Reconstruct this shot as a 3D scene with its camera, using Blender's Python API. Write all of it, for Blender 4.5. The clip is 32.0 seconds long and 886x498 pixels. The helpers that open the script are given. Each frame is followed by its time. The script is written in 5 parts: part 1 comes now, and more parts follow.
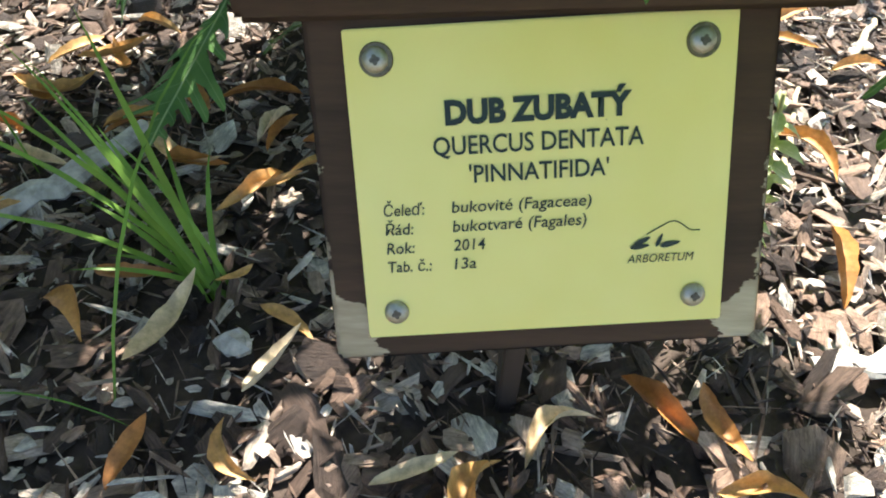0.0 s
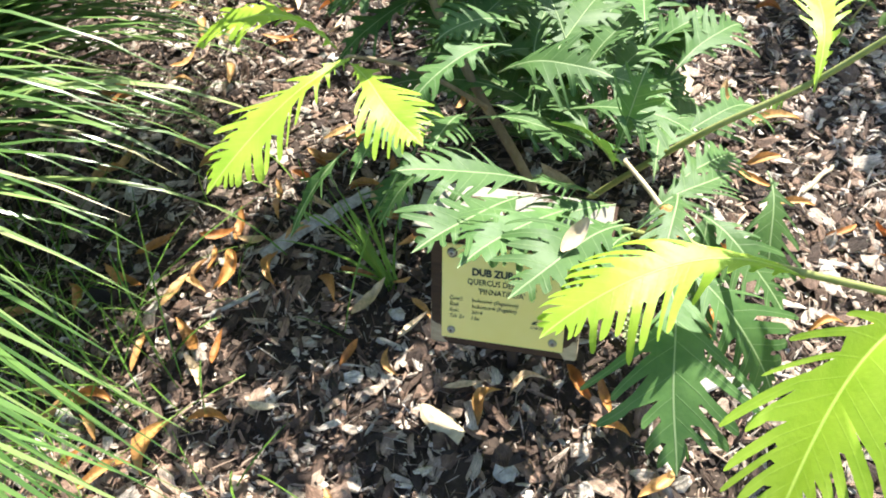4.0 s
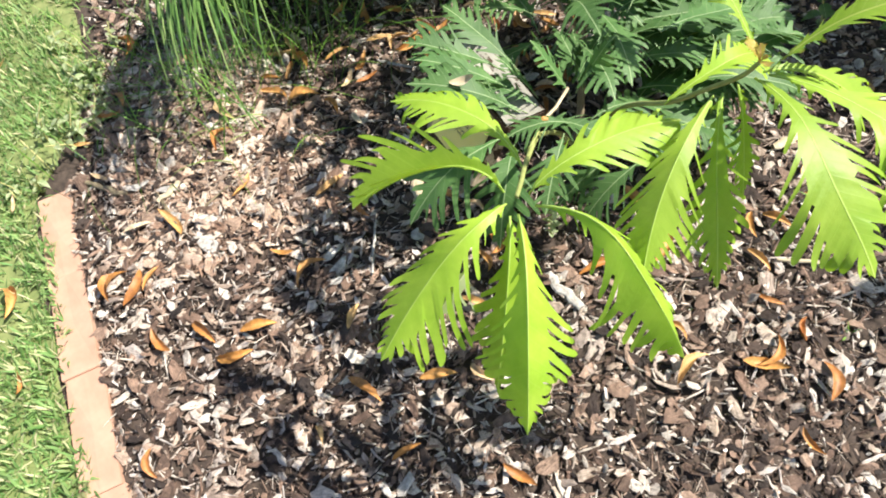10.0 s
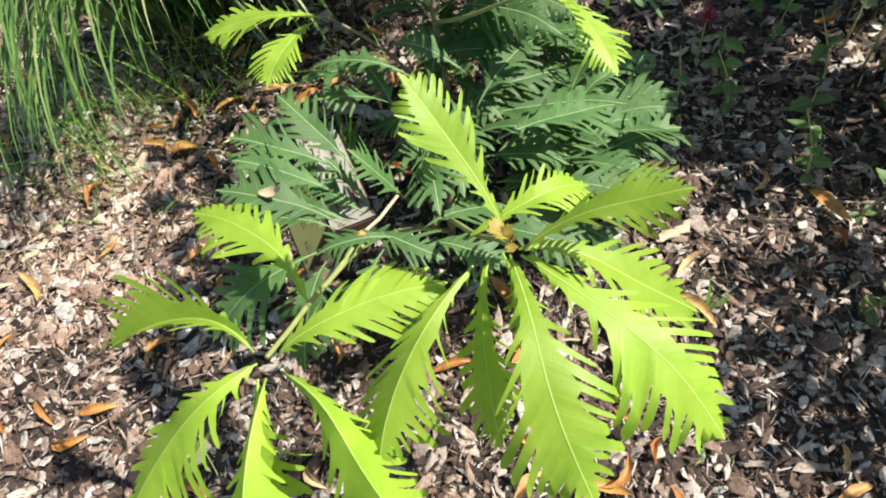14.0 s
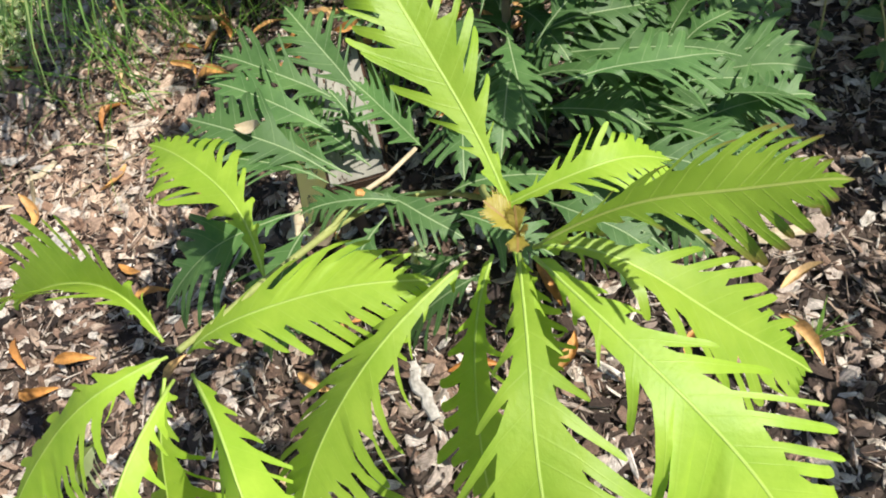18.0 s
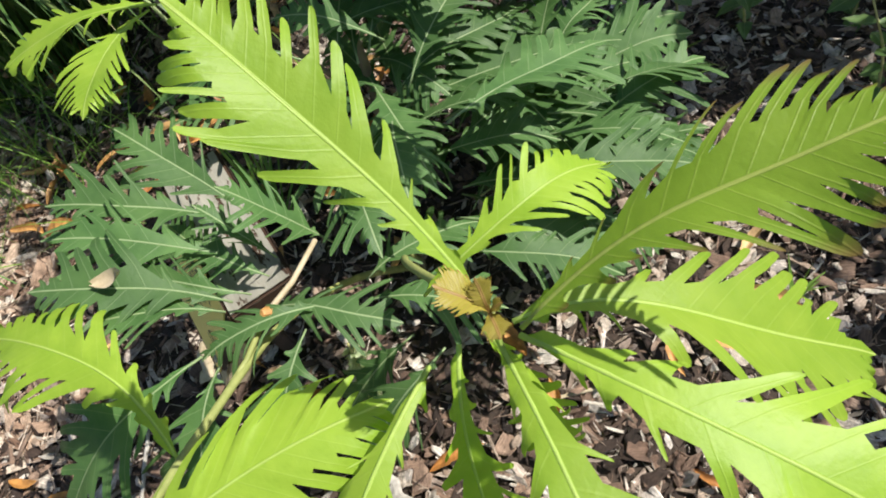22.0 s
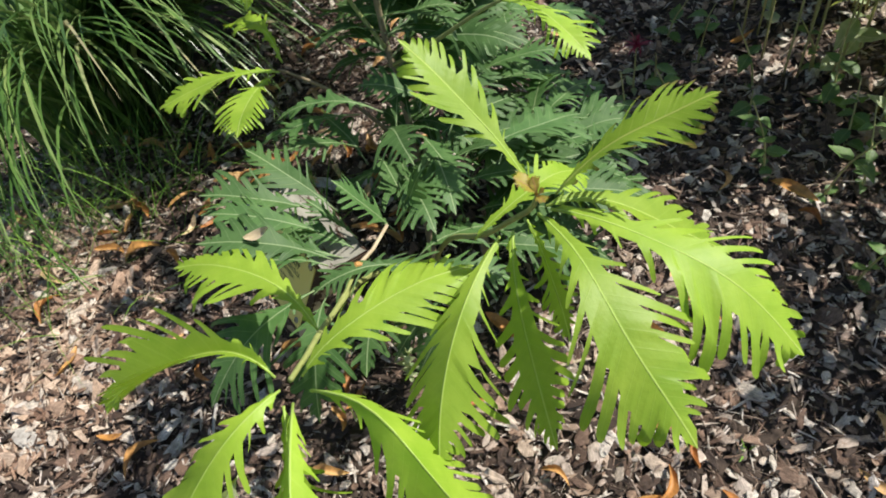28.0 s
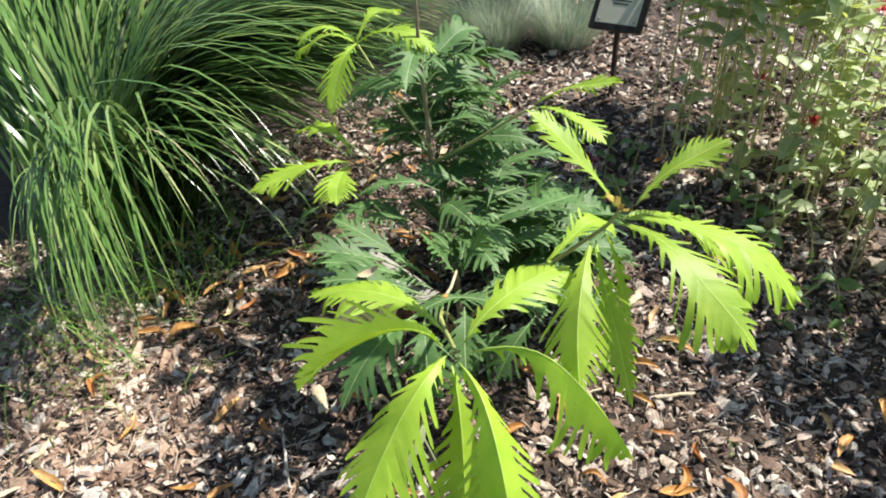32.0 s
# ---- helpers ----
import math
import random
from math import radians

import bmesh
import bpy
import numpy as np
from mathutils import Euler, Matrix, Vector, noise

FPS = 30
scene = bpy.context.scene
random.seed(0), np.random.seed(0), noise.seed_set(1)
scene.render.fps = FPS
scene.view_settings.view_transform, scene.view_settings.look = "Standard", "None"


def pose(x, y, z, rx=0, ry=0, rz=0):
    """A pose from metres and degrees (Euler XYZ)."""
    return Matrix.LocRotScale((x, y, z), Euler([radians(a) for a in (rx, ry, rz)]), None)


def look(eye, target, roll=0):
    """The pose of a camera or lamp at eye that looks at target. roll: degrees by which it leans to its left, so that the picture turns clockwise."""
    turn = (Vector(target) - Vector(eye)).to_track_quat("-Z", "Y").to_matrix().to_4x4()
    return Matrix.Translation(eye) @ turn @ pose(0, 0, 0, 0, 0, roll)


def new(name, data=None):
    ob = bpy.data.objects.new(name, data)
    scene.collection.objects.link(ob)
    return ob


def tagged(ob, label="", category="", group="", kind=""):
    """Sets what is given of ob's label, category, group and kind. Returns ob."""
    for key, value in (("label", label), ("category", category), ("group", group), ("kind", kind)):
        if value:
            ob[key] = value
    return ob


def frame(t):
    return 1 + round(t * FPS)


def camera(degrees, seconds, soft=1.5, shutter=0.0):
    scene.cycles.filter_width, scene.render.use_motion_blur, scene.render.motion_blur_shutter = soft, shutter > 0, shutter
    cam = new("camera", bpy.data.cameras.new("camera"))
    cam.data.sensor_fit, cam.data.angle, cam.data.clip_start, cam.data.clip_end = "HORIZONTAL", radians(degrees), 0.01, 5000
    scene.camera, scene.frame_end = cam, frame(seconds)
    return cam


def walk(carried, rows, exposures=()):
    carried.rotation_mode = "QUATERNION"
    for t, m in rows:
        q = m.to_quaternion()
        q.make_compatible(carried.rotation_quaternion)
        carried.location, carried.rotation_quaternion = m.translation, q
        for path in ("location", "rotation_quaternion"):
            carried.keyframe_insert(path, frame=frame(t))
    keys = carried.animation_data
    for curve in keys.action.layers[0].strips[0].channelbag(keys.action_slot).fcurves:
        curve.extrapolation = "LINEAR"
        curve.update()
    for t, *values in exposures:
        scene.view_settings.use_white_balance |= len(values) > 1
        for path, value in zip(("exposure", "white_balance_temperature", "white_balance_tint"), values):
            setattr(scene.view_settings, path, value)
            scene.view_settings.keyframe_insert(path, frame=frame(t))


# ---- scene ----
cam = camera(66.4, 32.0, soft=1.9)
METRES, EYE, TILT, LEAN, TURN = 3.1, 0.43, -51.0, 0.0, 0.0
ROWS = [
    (0.0, 0.0, 0.0, 0.0, 0.0, 0.0, -0.0),
    (0.5, 0.0005, -0.0161, 0.0016, 0.6, -0.49, -0.34),
    (1.0, -0.0004, -0.0377, 0.0059, 2.06, -1.25, -0.62),
    (1.5, 0.0008, -0.0613, 0.0116, 3.85, -2.15, -1.18),
    (2.0, 0.0068, -0.0838, 0.0169, 5.68, -3.17, -1.97),
    (2.5, 0.013, -0.1084, 0.024, 6.99, -3.9, -2.8),
    (4.5, 0.0717, -0.1839, 0.0611, 17.15, -8.21, -11.72),
    (5.0, 0.1033, -0.2001, 0.0633, 20.68, -9.78, -16.77),
    (5.5, 0.1328, -0.2144, 0.0639, 26.99, -12.03, -22.18),
    (6.0, 0.1587, -0.2269, 0.0607, 30.65, -13.2, -25.73),
    (6.5, 0.1737, -0.2208, 0.0681, 34.63, -16.62, -29.34),
    (7.0, 0.1923, -0.2145, 0.0781, 41.53, -21.87, -34.67),
    (7.5, 0.214, -0.2099, 0.0867, 50.02, -28.19, -38.42),
    (8.0, 0.2384, -0.2045, 0.092, 59.49, -35.23, -40.51),
    (8.5, 0.2536, -0.2018, 0.1011, 62.41, -35.99, -39.53),
    (9.0, 0.2648, -0.2006, 0.1073, 60.56, -34.03, -38.84),
    (9.5, 0.2714, -0.2004, 0.1146, 58.37, -32.35, -38.61),
    (10.0, 0.2743, -0.2003, 0.1194, 57.29, -32.24, -38.21),
    (10.5, 0.2684, -0.2002, 0.1253, 54.02, -30.61, -35.98),
    (11.0, 0.2648, -0.1922, 0.1344, 49.05, -28.24, -36.07),
    (11.5, 0.2718, -0.1798, 0.1542, 55.48, -32.6, -39.36),
    (12.0, 0.2784, -0.1677, 0.1741, 62.07, -36.71, -40.38),
    (12.5, 0.2798, -0.1604, 0.1836, 64.69, -37.78, -40.57),
    (13.0, 0.2627, -0.1525, 0.1919, 60.42, -34.41, -39.32),
    (13.5, 0.254, -0.1419, 0.2002, 56.74, -32.4, -38.6),
    (14.0, 0.2501, -0.1291, 0.2167, 60.41, -36.23, -39.41),
    (14.5, 0.2472, -0.1197, 0.2279, 66.98, -42.05, -40.11),
    (15.0, 0.2447, -0.1094, 0.2324, 71.72, -45.67, -39.99),
    (15.5, 0.2405, -0.0956, 0.228, 74.48, -48.91, -39.25),
    (17.5, 0.2185, -0.0627, 0.2038, 74.18, -49.56, -39.05),
    (18.0, 0.213, -0.0569, 0.1997, 72.96, -47.65, -39.36),
    (18.5, 0.208, -0.0526, 0.1952, 71.34, -44.99, -39.3),
    (19.0, 0.2023, -0.0481, 0.1913, 69.65, -42.92, -38.94),
    (19.5, 0.1952, -0.0428, 0.1889, 66.89, -40.36, -37.91),
    (20.0, 0.1911, -0.0409, 0.1842, 63.8, -38.09, -36.57),
    (20.5, 0.1893, -0.0383, 0.182, 60.82, -36.18, -35.25),
    (21.0, 0.1881, -0.036, 0.18, 57.73, -34.47, -33.54),
    (21.5, 0.1865, -0.0345, 0.1807, 54.66, -32.52, -31.61),
    (22.0, 0.1873, -0.0355, 0.1807, 52.24, -30.6, -29.48),
    (22.5, 0.1903, -0.0373, 0.1805, 49.06, -28.2, -27.84),
    (23.0, 0.1927, -0.0431, 0.1777, 46.65, -26.22, -26.87),
    (23.5, 0.1962, -0.0489, 0.1756, 44.16, -24.3, -26.31),
    (24.0, 0.2029, -0.0543, 0.1756, 41.27, -21.79, -26.0),
    (24.5, 0.2067, -0.0614, 0.1744, 39.98, -20.44, -26.01),
    (26.5, 0.2389, -0.0926, 0.1732, 45.48, -19.44, -29.26),
    (27.0, 0.2479, -0.1045, 0.1701, 46.94, -19.6, -30.37),
    (27.5, 0.2564, -0.1169, 0.1653, 48.16, -19.48, -31.72),
    (28.0, 0.2624, -0.1302, 0.1615, 49.32, -19.38, -33.38),
    (28.5, 0.27, -0.144, 0.1572, 51.99, -19.88, -35.13),
    (29.0, 0.2712, -0.1545, 0.1523, 53.85, -19.84, -36.34),
    (29.5, 0.2722, -0.1712, 0.1385, 52.13, -18.13, -37.1),
    (30.0, 0.2736, -0.191, 0.1215, 47.82, -14.63, -37.13),
    (30.5, 0.2771, -0.2065, 0.1099, 42.52, -9.13, -36.39),
    (31.0, 0.2809, -0.2152, 0.098, 40.53, -6.31, -34.86),
    (31.5, 0.2852, -0.2274, 0.0864, 39.08, -3.21, -34.19),
    (32.0, 0.2884, -0.2403, 0.0718, 37.45, 0.28, -33.14),
]
EXPOSURE = [(0.0, 1.88), (1.5, 2.0), (2.0, 2.02), (2.5, 1.88), (4.5, 1.47), (6.0, 1.28), (8.0, 1.03), (11.0, 0.86), (15.0, 0.58), (19.0, 0.42), (23.0, 0.30), (27.0, 0.22), (29.0, 0.36), (32.0, 0.76)]
walk(cam, [(t, pose(0, 0, EYE, TILT, LEAN, TURN) @ pose(METRES * x, METRES * y, METRES * z, 90 + pitch, roll, yaw)) for t, x, y, z, yaw, pitch, roll in ROWS], EXPOSURE)

SUN_DIR = Vector((0.17, 0.60, 0.78)).normalized()
world = bpy.data.worlds.new("sky")
scene.world = world
world.use_nodes = True
wn, wl = world.node_tree.nodes, world.node_tree.links
sky = wn.new("ShaderNodeTexSky")
sky.sky_type, sky.sun_disc = "NISHITA", False
sky.sun_elevation = math.asin(SUN_DIR.z)
sky.sun_rotation = math.atan2(SUN_DIR.x, SUN_DIR.y)
wn["Background"].inputs["Strength"].default_value = 0.085
wl.new(sky.outputs["Color"], wn["Background"].inputs["Color"])
sun = new("sun", bpy.data.lights.new("sun", "SUN"))
sun.data.energy, sun.data.angle, sun.data.color = 5.0, radians(0.6), (1.0, 0.95, 0.87)
sun.matrix_world = look((0, 0, 3), Vector((0, 0, 3)) - SUN_DIR)

# ---- materials ----


def material(name, rough=0.6, metal=0.0):
    m = bpy.data.materials.new(name)
    m.use_nodes = True
    n, l = m.node_tree.nodes, m.node_tree.links
    b = n["Principled BSDF"]
    b.inputs["Roughness"].default_value, b.inputs["Metallic"].default_value = rough, metal
    return m, n, l, b


def ramp(n, l, fac, stops, mode="LINEAR"):
    r = n.new("ShaderNodeValToRGB")
    r.color_ramp.interpolation = mode
    while len(r.color_ramp.elements) < len(stops):
        r.color_ramp.elements.new(0.5)
    for e, (p, c) in zip(r.color_ramp.elements, stops):
        e.position, e.color = p, (*c, 1)
    l.new(fac, r.inputs["Fac"])
    return r.outputs["Color"]


def noise_tex(n, l, scale, detail=4.0, rough=0.6, stretch=None, coords="Object"):
    t = n.new("ShaderNodeTexNoise")
    t.inputs["Scale"].default_value, t.inputs["Detail"].default_value, t.inputs["Roughness"].default_value = scale, detail, rough
    c = n.new("ShaderNodeTexCoord")
    if stretch:
        mp = n.new("ShaderNodeMapping")
        mp.inputs["Scale"].default_value = stretch
        l.new(c.outputs[coords], mp.inputs["Vector"])
        l.new(mp.outputs["Vector"], t.inputs["Vector"])
    else:
        l.new(c.outputs[coords], t.inputs["Vector"])
    return t.outputs["Fac"]


def mix(n, l, a, b, fac, mode="MIX"):
    x = n.new("ShaderNodeMix")
    x.data_type, x.blend_type = "RGBA", mode
    for k, v in ((0, fac), (6, a), (7, b)):
        if hasattr(v, "is_linked"):
            l.new(v, x.inputs[k])
        else:
            x.inputs[k].default_value = v if k == 0 else (*v, 1)
    return x.outputs[2]


def bump(n, l, b, height, strength=0.4, distance=0.002):
    u = n.new("ShaderNodeBump")
    u.inputs["Strength"].default_value, u.inputs["Distance"].default_value = strength, distance
    l.new(height, u.inputs["Height"])
    l.new(u.outputs["Normal"], b.inputs["Normal"])


def leaf_material(name, low, high, vein, through_light, rough=0.45, tip=None, net=0.18, gloss=0.5):
    """A thin green blade: two tones, paler veins, some light passing through it."""
    m, n, l, b = material(name, rough)
    b.inputs["Specular IOR Level"].default_value = gloss
    tone = ramp(n, l, noise_tex(n, l, 26, 5), [(0.3, low), (0.7, high)])
    info = n.new("ShaderNodeObjectInfo")
    hsv = n.new("ShaderNodeHueSaturation")
    vary = n.new("ShaderNodeMapRange")
    vary.inputs["To Min"].default_value, vary.inputs["To Max"].default_value = 0.82, 1.15
    l.new(info.outputs["Random"], vary.inputs["Value"])
    l.new(vary.outputs["Result"], hsv.inputs["Value"])
    l.new(tone, hsv.inputs["Color"])
    lines = []
    for key, lo, hi in (("across", 0.0005, 0.0011), ("beside", 0.0002, 0.0008)):
        at = n.new("ShaderNodeAttribute")
        at.attribute_name = key
        mr = n.new("ShaderNodeMapRange")
        for slot, value in (("From Min", lo), ("From Max", hi), ("To Min", 0.9 if key == "across" else net), ("To Max", 0.0)):
            mr.inputs[slot].default_value = value
        l.new(at.outputs["Fac"], mr.inputs["Value"])
        lines.append(mr.outputs["Result"])
    most = n.new("ShaderNodeMath")
    most.operation = "MAXIMUM"
    l.new(lines[0], most.inputs[0])
    l.new(lines[1], most.inputs[1])
    colour = mix(n, l, hsv.outputs["Color"], vein, most.outputs[0])
    if tip:
        ed = n.new("ShaderNodeAttribute")
        ed.attribute_name = "edge"
        colour = mix(n, l, colour, tip, ramp(n, l, ed.outputs["Fac"], [(0.55, (0, 0, 0)), (1.0, (0.8, 0.8, 0.8))]))
    l.new(colour, b.inputs["Base Color"])
    wrinkle = n.new("ShaderNodeMath")
    wrinkle.operation = "MULTIPLY_ADD"
    wrinkle.inputs[1].default_value = 0.55
    l.new(noise_tex(n, l, 210, 3), wrinkle.inputs[0])
    l.new(most.outputs[0], wrinkle.inputs[2])
    bump(n, l, b, wrinkle.outputs[0], 0.6, 0.001)
    tr = n.new("ShaderNodeBsdfTranslucent")
    bright = mix(n, l, colour, (1.0, 1.0, 0.35), 1.0, "MULTIPLY")
    l.new(bright, tr.inputs["Color"])
    ms = n.new("ShaderNodeMixShader")
    ms.inputs["Fac"].default_value = through_light
    l.new(b.outputs["BSDF"], ms.inputs[1])
    l.new(tr.outputs["BSDF"], ms.inputs[2])
    l.new(ms.outputs["Shader"], n["Material Output"].inputs["Surface"])
    return m


def island_material(name, stops, rough=0.8, grain=90.0, per_object=False, relief=0.5, fibre=False):
    """Many loose pieces, each with its own tone, with grain and stains on it; fibre: the grain runs along the piece."""
    m, n, l, b = material(name, rough)
    if per_object:
        src = n.new("ShaderNodeObjectInfo").outputs["Random"]
    else:
        src = n.new("ShaderNodeNewGeometry").outputs["Random Per Island"]
    tone = ramp(n, l, src, stops)
    g = noise_tex(n, l, grain, 6, 0.7)
    if fibre:
        at = n.new("ShaderNodeAttribute")
        at.attribute_name = "grain"
        mp = n.new("ShaderNodeMapping")
        mp.inputs["Scale"].default_value = (70, 520, 200)
        l.new(at.outputs["Vector"], mp.inputs["Vector"])
        tx = n.new("ShaderNodeTexNoise")
        tx.inputs["Scale"].default_value, tx.inputs["Detail"].default_value, tx.inputs["Roughness"].default_value = 1.0, 7.0, 0.75
        l.new(mp.outputs["Vector"], tx.inputs["Vector"])
        stain = ramp(n, l, g, [(0.35, (0.55, 0.52, 0.5)), (0.65, (1.15, 1.12, 1.1))])
        tone = mix(n, l, tone, stain, 1.0, "MULTIPLY")
        g = tx.outputs["Fac"]
    tone = mix(n, l, tone, ramp(n, l, g, [(0.28, (0.35, 0.32, 0.3)), (0.72, (1.35, 1.32, 1.28))]), 1.0, "MULTIPLY")
    l.new(tone, b.inputs["Base Color"])
    bump(n, l, b, g, relief, 0.004)
    return m


def simple_material(name, low, high, scale=30.0, rough=0.6, metal=0.0, stretch=None, relief=0.3, detail=5.0):
    m, n, l, b = material(name, rough, metal)
    g = noise_tex(n, l, scale, detail, 0.65, stretch)
    l.new(ramp(n, l, g, [(0.3, low), (0.7, high)]), b.inputs["Base Color"])
    bump(n, l, b, g, relief, 0.002)
    return m


YOUNG = leaf_material("young_oak_leaf", (0.315, 0.525, 0.04), (0.45, 0.65, 0.07), (0.60, 0.77, 0.19), 0.42, 0.48, net=0.12)
RED_YOUNG = leaf_material("reddish_oak_leaf", (0.25, 0.41, 0.03), (0.34, 0.51, 0.05), (0.50, 0.58, 0.14), 0.38, 0.42, (0.22, 0.08, 0.05))
BUD = leaf_material("bud_leaf", (0.38, 0.31, 0.05), (0.48, 0.41, 0.07), (0.46, 0.28, 0.10), 0.4, 0.45, (0.32, 0.11, 0.06))
OLD = leaf_material("old_oak_leaf", (0.062, 0.142, 0.040), (0.118, 0.225, 0.070), (0.36, 0.47, 0.24), 0.24, 0.5, net=0.26, gloss=0.3)
FADED = leaf_material("faded_oak_leaf", (0.40, 0.46, 0.26), (0.52, 0.56, 0.34), (0.60, 0.62, 0.42), 0.3, 0.55)
BARK = simple_material("young_bark", (0.16, 0.12, 0.07), (0.30, 0.25, 0.15), 60, 0.75, stretch=(1, 1, 0.25))
GREEN_STEM = simple_material("green_stem", (0.22, 0.26, 0.07), (0.36, 0.38, 0.13), 60, 0.6)
SOIL = simple_material("soil", (0.025, 0.017, 0.012), (0.10, 0.072, 0.055), 60, 0.95, relief=1.0, detail=9)
CHIP_STOPS = [(0.0, (0.032, 0.023, 0.019)), (0.28, (0.100, 0.068, 0.052)), (0.48, (0.265, 0.178, 0.132)), (0.63, (0.46, 0.325, 0.245)), (0.76, (0.63, 0.52, 0.42)), (0.87, (0.82, 0.76, 0.67)), (1.0, (0.95, 0.93, 0.86))]
CHIPS = island_material("bark_chips", CHIP_STOPS, 0.62, 60, relief=0.9, fibre=True)
CHIP_ONE = island_material("bark_chip_single", CHIP_STOPS, 0.85, 60, per_object=True, relief=0.9, fibre=True)
STRAW = island_material("straw_shreds", [(0.0, (0.26, 0.16, 0.11)), (0.35, (0.48, 0.34, 0.25)), (0.7, (0.70, 0.56, 0.44)), (1.0, (0.92, 0.84, 0.73))], 0.8, 60, relief=0.6, fibre=True)
PALE_SPLINTERS = island_material("pale_splinters", [(0.0, (0.40, 0.32, 0.27)), (0.5, (0.66, 0.58, 0.51)), (1.0, (0.92, 0.88, 0.83))], 0.8, 60, relief=0.6, fibre=True)
FALLEN = island_material("fallen_leaf", [(0.0, (0.46, 0.19, 0.05)), (0.35, (0.62, 0.32, 0.09)), (0.6, (0.68, 0.41, 0.15)), (0.85, (0.70, 0.47, 0.21)), (1.0, (0.82, 0.70, 0.50))], 0.55, 45, per_object=True, relief=0.25)
GREY_WOOD = simple_material("weathered_wood", (0.22, 0.20, 0.175), (0.62, 0.58, 0.52), 70, 0.85, stretch=(1, 1, 0.2), relief=0.6)
PALE_TWIG = simple_material("pale_twig", (0.42, 0.33, 0.20), (0.64, 0.54, 0.37), 60, 0.7)
KERB = simple_material("terracotta_kerb", (0.44, 0.255, 0.17), (0.56, 0.355, 0.25), 14, 0.9, relief=0.35, detail=8)
LAWN_SOIL = simple_material("lawn_soil", (0.10, 0.14, 0.04), (0.25, 0.28, 0.10), 30, 0.9, relief=0.8, detail=8)


def blade_material(name, stops, through_light, rough=0.4):
    m, n, l, b = material(name, rough)
    geo = n.new("ShaderNodeNewGeometry")
    tone = ramp(n, l, geo.outputs["Random Per Island"], stops)
    tone = mix(n, l, tone, ramp(n, l, noise_tex(n, l, 14, 4), [(0.3, (0.7, 0.7, 0.7)), (0.7, (1.2, 1.2, 1.2))]), 1.0, "MULTIPLY")
    l.new(tone, b.inputs["Base Color"])
    tr = n.new("ShaderNodeBsdfTranslucent")
    l.new(tone, tr.inputs["Color"])
    ms = n.new("ShaderNodeMixShader")
    ms.inputs["Fac"].default_value = through_light
    l.new(b.outputs["BSDF"], ms.inputs[1])
    l.new(tr.outputs["BSDF"], ms.inputs[2])
    l.new(ms.outputs["Shader"], n["Material Output"].inputs["Surface"])
    return m


GRASS = blade_material("tall_grass", [(0.0, (0.065, 0.145, 0.034)), (0.6, (0.150, 0.275, 0.070)), (0.96, (0.31, 0.42, 0.14)), (1.0, (0.54, 0.50, 0.28))], 0.24, 0.28)
LAWN = blade_material("lawn_blades", [(0.0, (0.13, 0.27, 0.07)), (0.5, (0.27, 0.43, 0.13)), (0.78, (0.40, 0.52, 0.20)), (0.90, (0.58, 0.56, 0.30)), (1.0, (0.72, 0.64, 0.40))], 0.35, 0.55)
WEED = blade_material("weed_blades", [(0.0, (0.10, 0.24, 0.035)), (1.0, (0.26, 0.44, 0.07))], 0.3, 0.5)
FESCUE = blade_material("blue_fescue", [(0.0, (0.20, 0.29, 0.20)), (0.6, (0.42, 0.52, 0.40)), (0.85, (0.66, 0.68, 0.52)), (1.0, (0.80, 0.74, 0.55))], 0.2, 0.55)
BALM = leaf_material("bee_balm_leaf", (0.26, 0.38, 0.14), (0.62, 0.68, 0.42), (0.66, 0.70, 0.46), 0.42, 0.42)
WEED_LEAF = leaf_material("weed_leaf", (0.10, 0.20, 0.055), (0.20, 0.33, 0.10), (0.30, 0.42, 0.18), 0.4, 0.45)
BALM_STEM = simple_material("bee_balm_stem", (0.36, 0.35, 0.12), (0.56, 0.52, 0.24), 40, 0.6)
RED = simple_material("red_petals", (0.55, 0.015, 0.03), (0.75, 0.05, 0.06), 60, 0.5)
DARK_RED = simple_material("dark_red_petals", (0.22, 0.006, 0.03), (0.36, 0.015, 0.05), 60, 0.5)
STEEL = simple_material("screw_steel", (0.34, 0.31, 0.26), (0.50, 0.47, 0.42), 300, 0.46, 0.85, relief=0.1)
DARK_STEEL = simple_material("dark_steel", (0.10, 0.08, 0.05), (0.26, 0.21, 0.14), 300, 0.45, 0.9, relief=0.1)
RECESS_SHADE = simple_material("screw_recess_shade", (0.07, 0.06, 0.05), (0.16, 0.14, 0.11), 300, 0.5, 0.6)
INK = simple_material("printed_ink", (0.006, 0.016, 0.008), (0.012, 0.026, 0.014), 200, 0.45, relief=0.05)
POST = simple_material("dark_post", (0.030, 0.020, 0.015), (0.07, 0.05, 0.04), 40, 0.7, stretch=(1, 1, 0.15))


def plate_material():
    m, n, l, b = material("yellow_plate", 0.42)
    tone = ramp(n, l, noise_tex(n, l, 9, 3), [(0.3, (0.89, 0.74, 0.20)), (0.7, (0.94, 0.81, 0.30))])
    specks = ramp(n, l, noise_tex(n, l, 210, 2), [(0.79, (1, 1, 1)), (0.83, (0.35, 0.3, 0.2))])
    l.new(mix(n, l, tone, specks, 1.0, "MULTIPLY"), b.inputs["Base Color"])
    return m


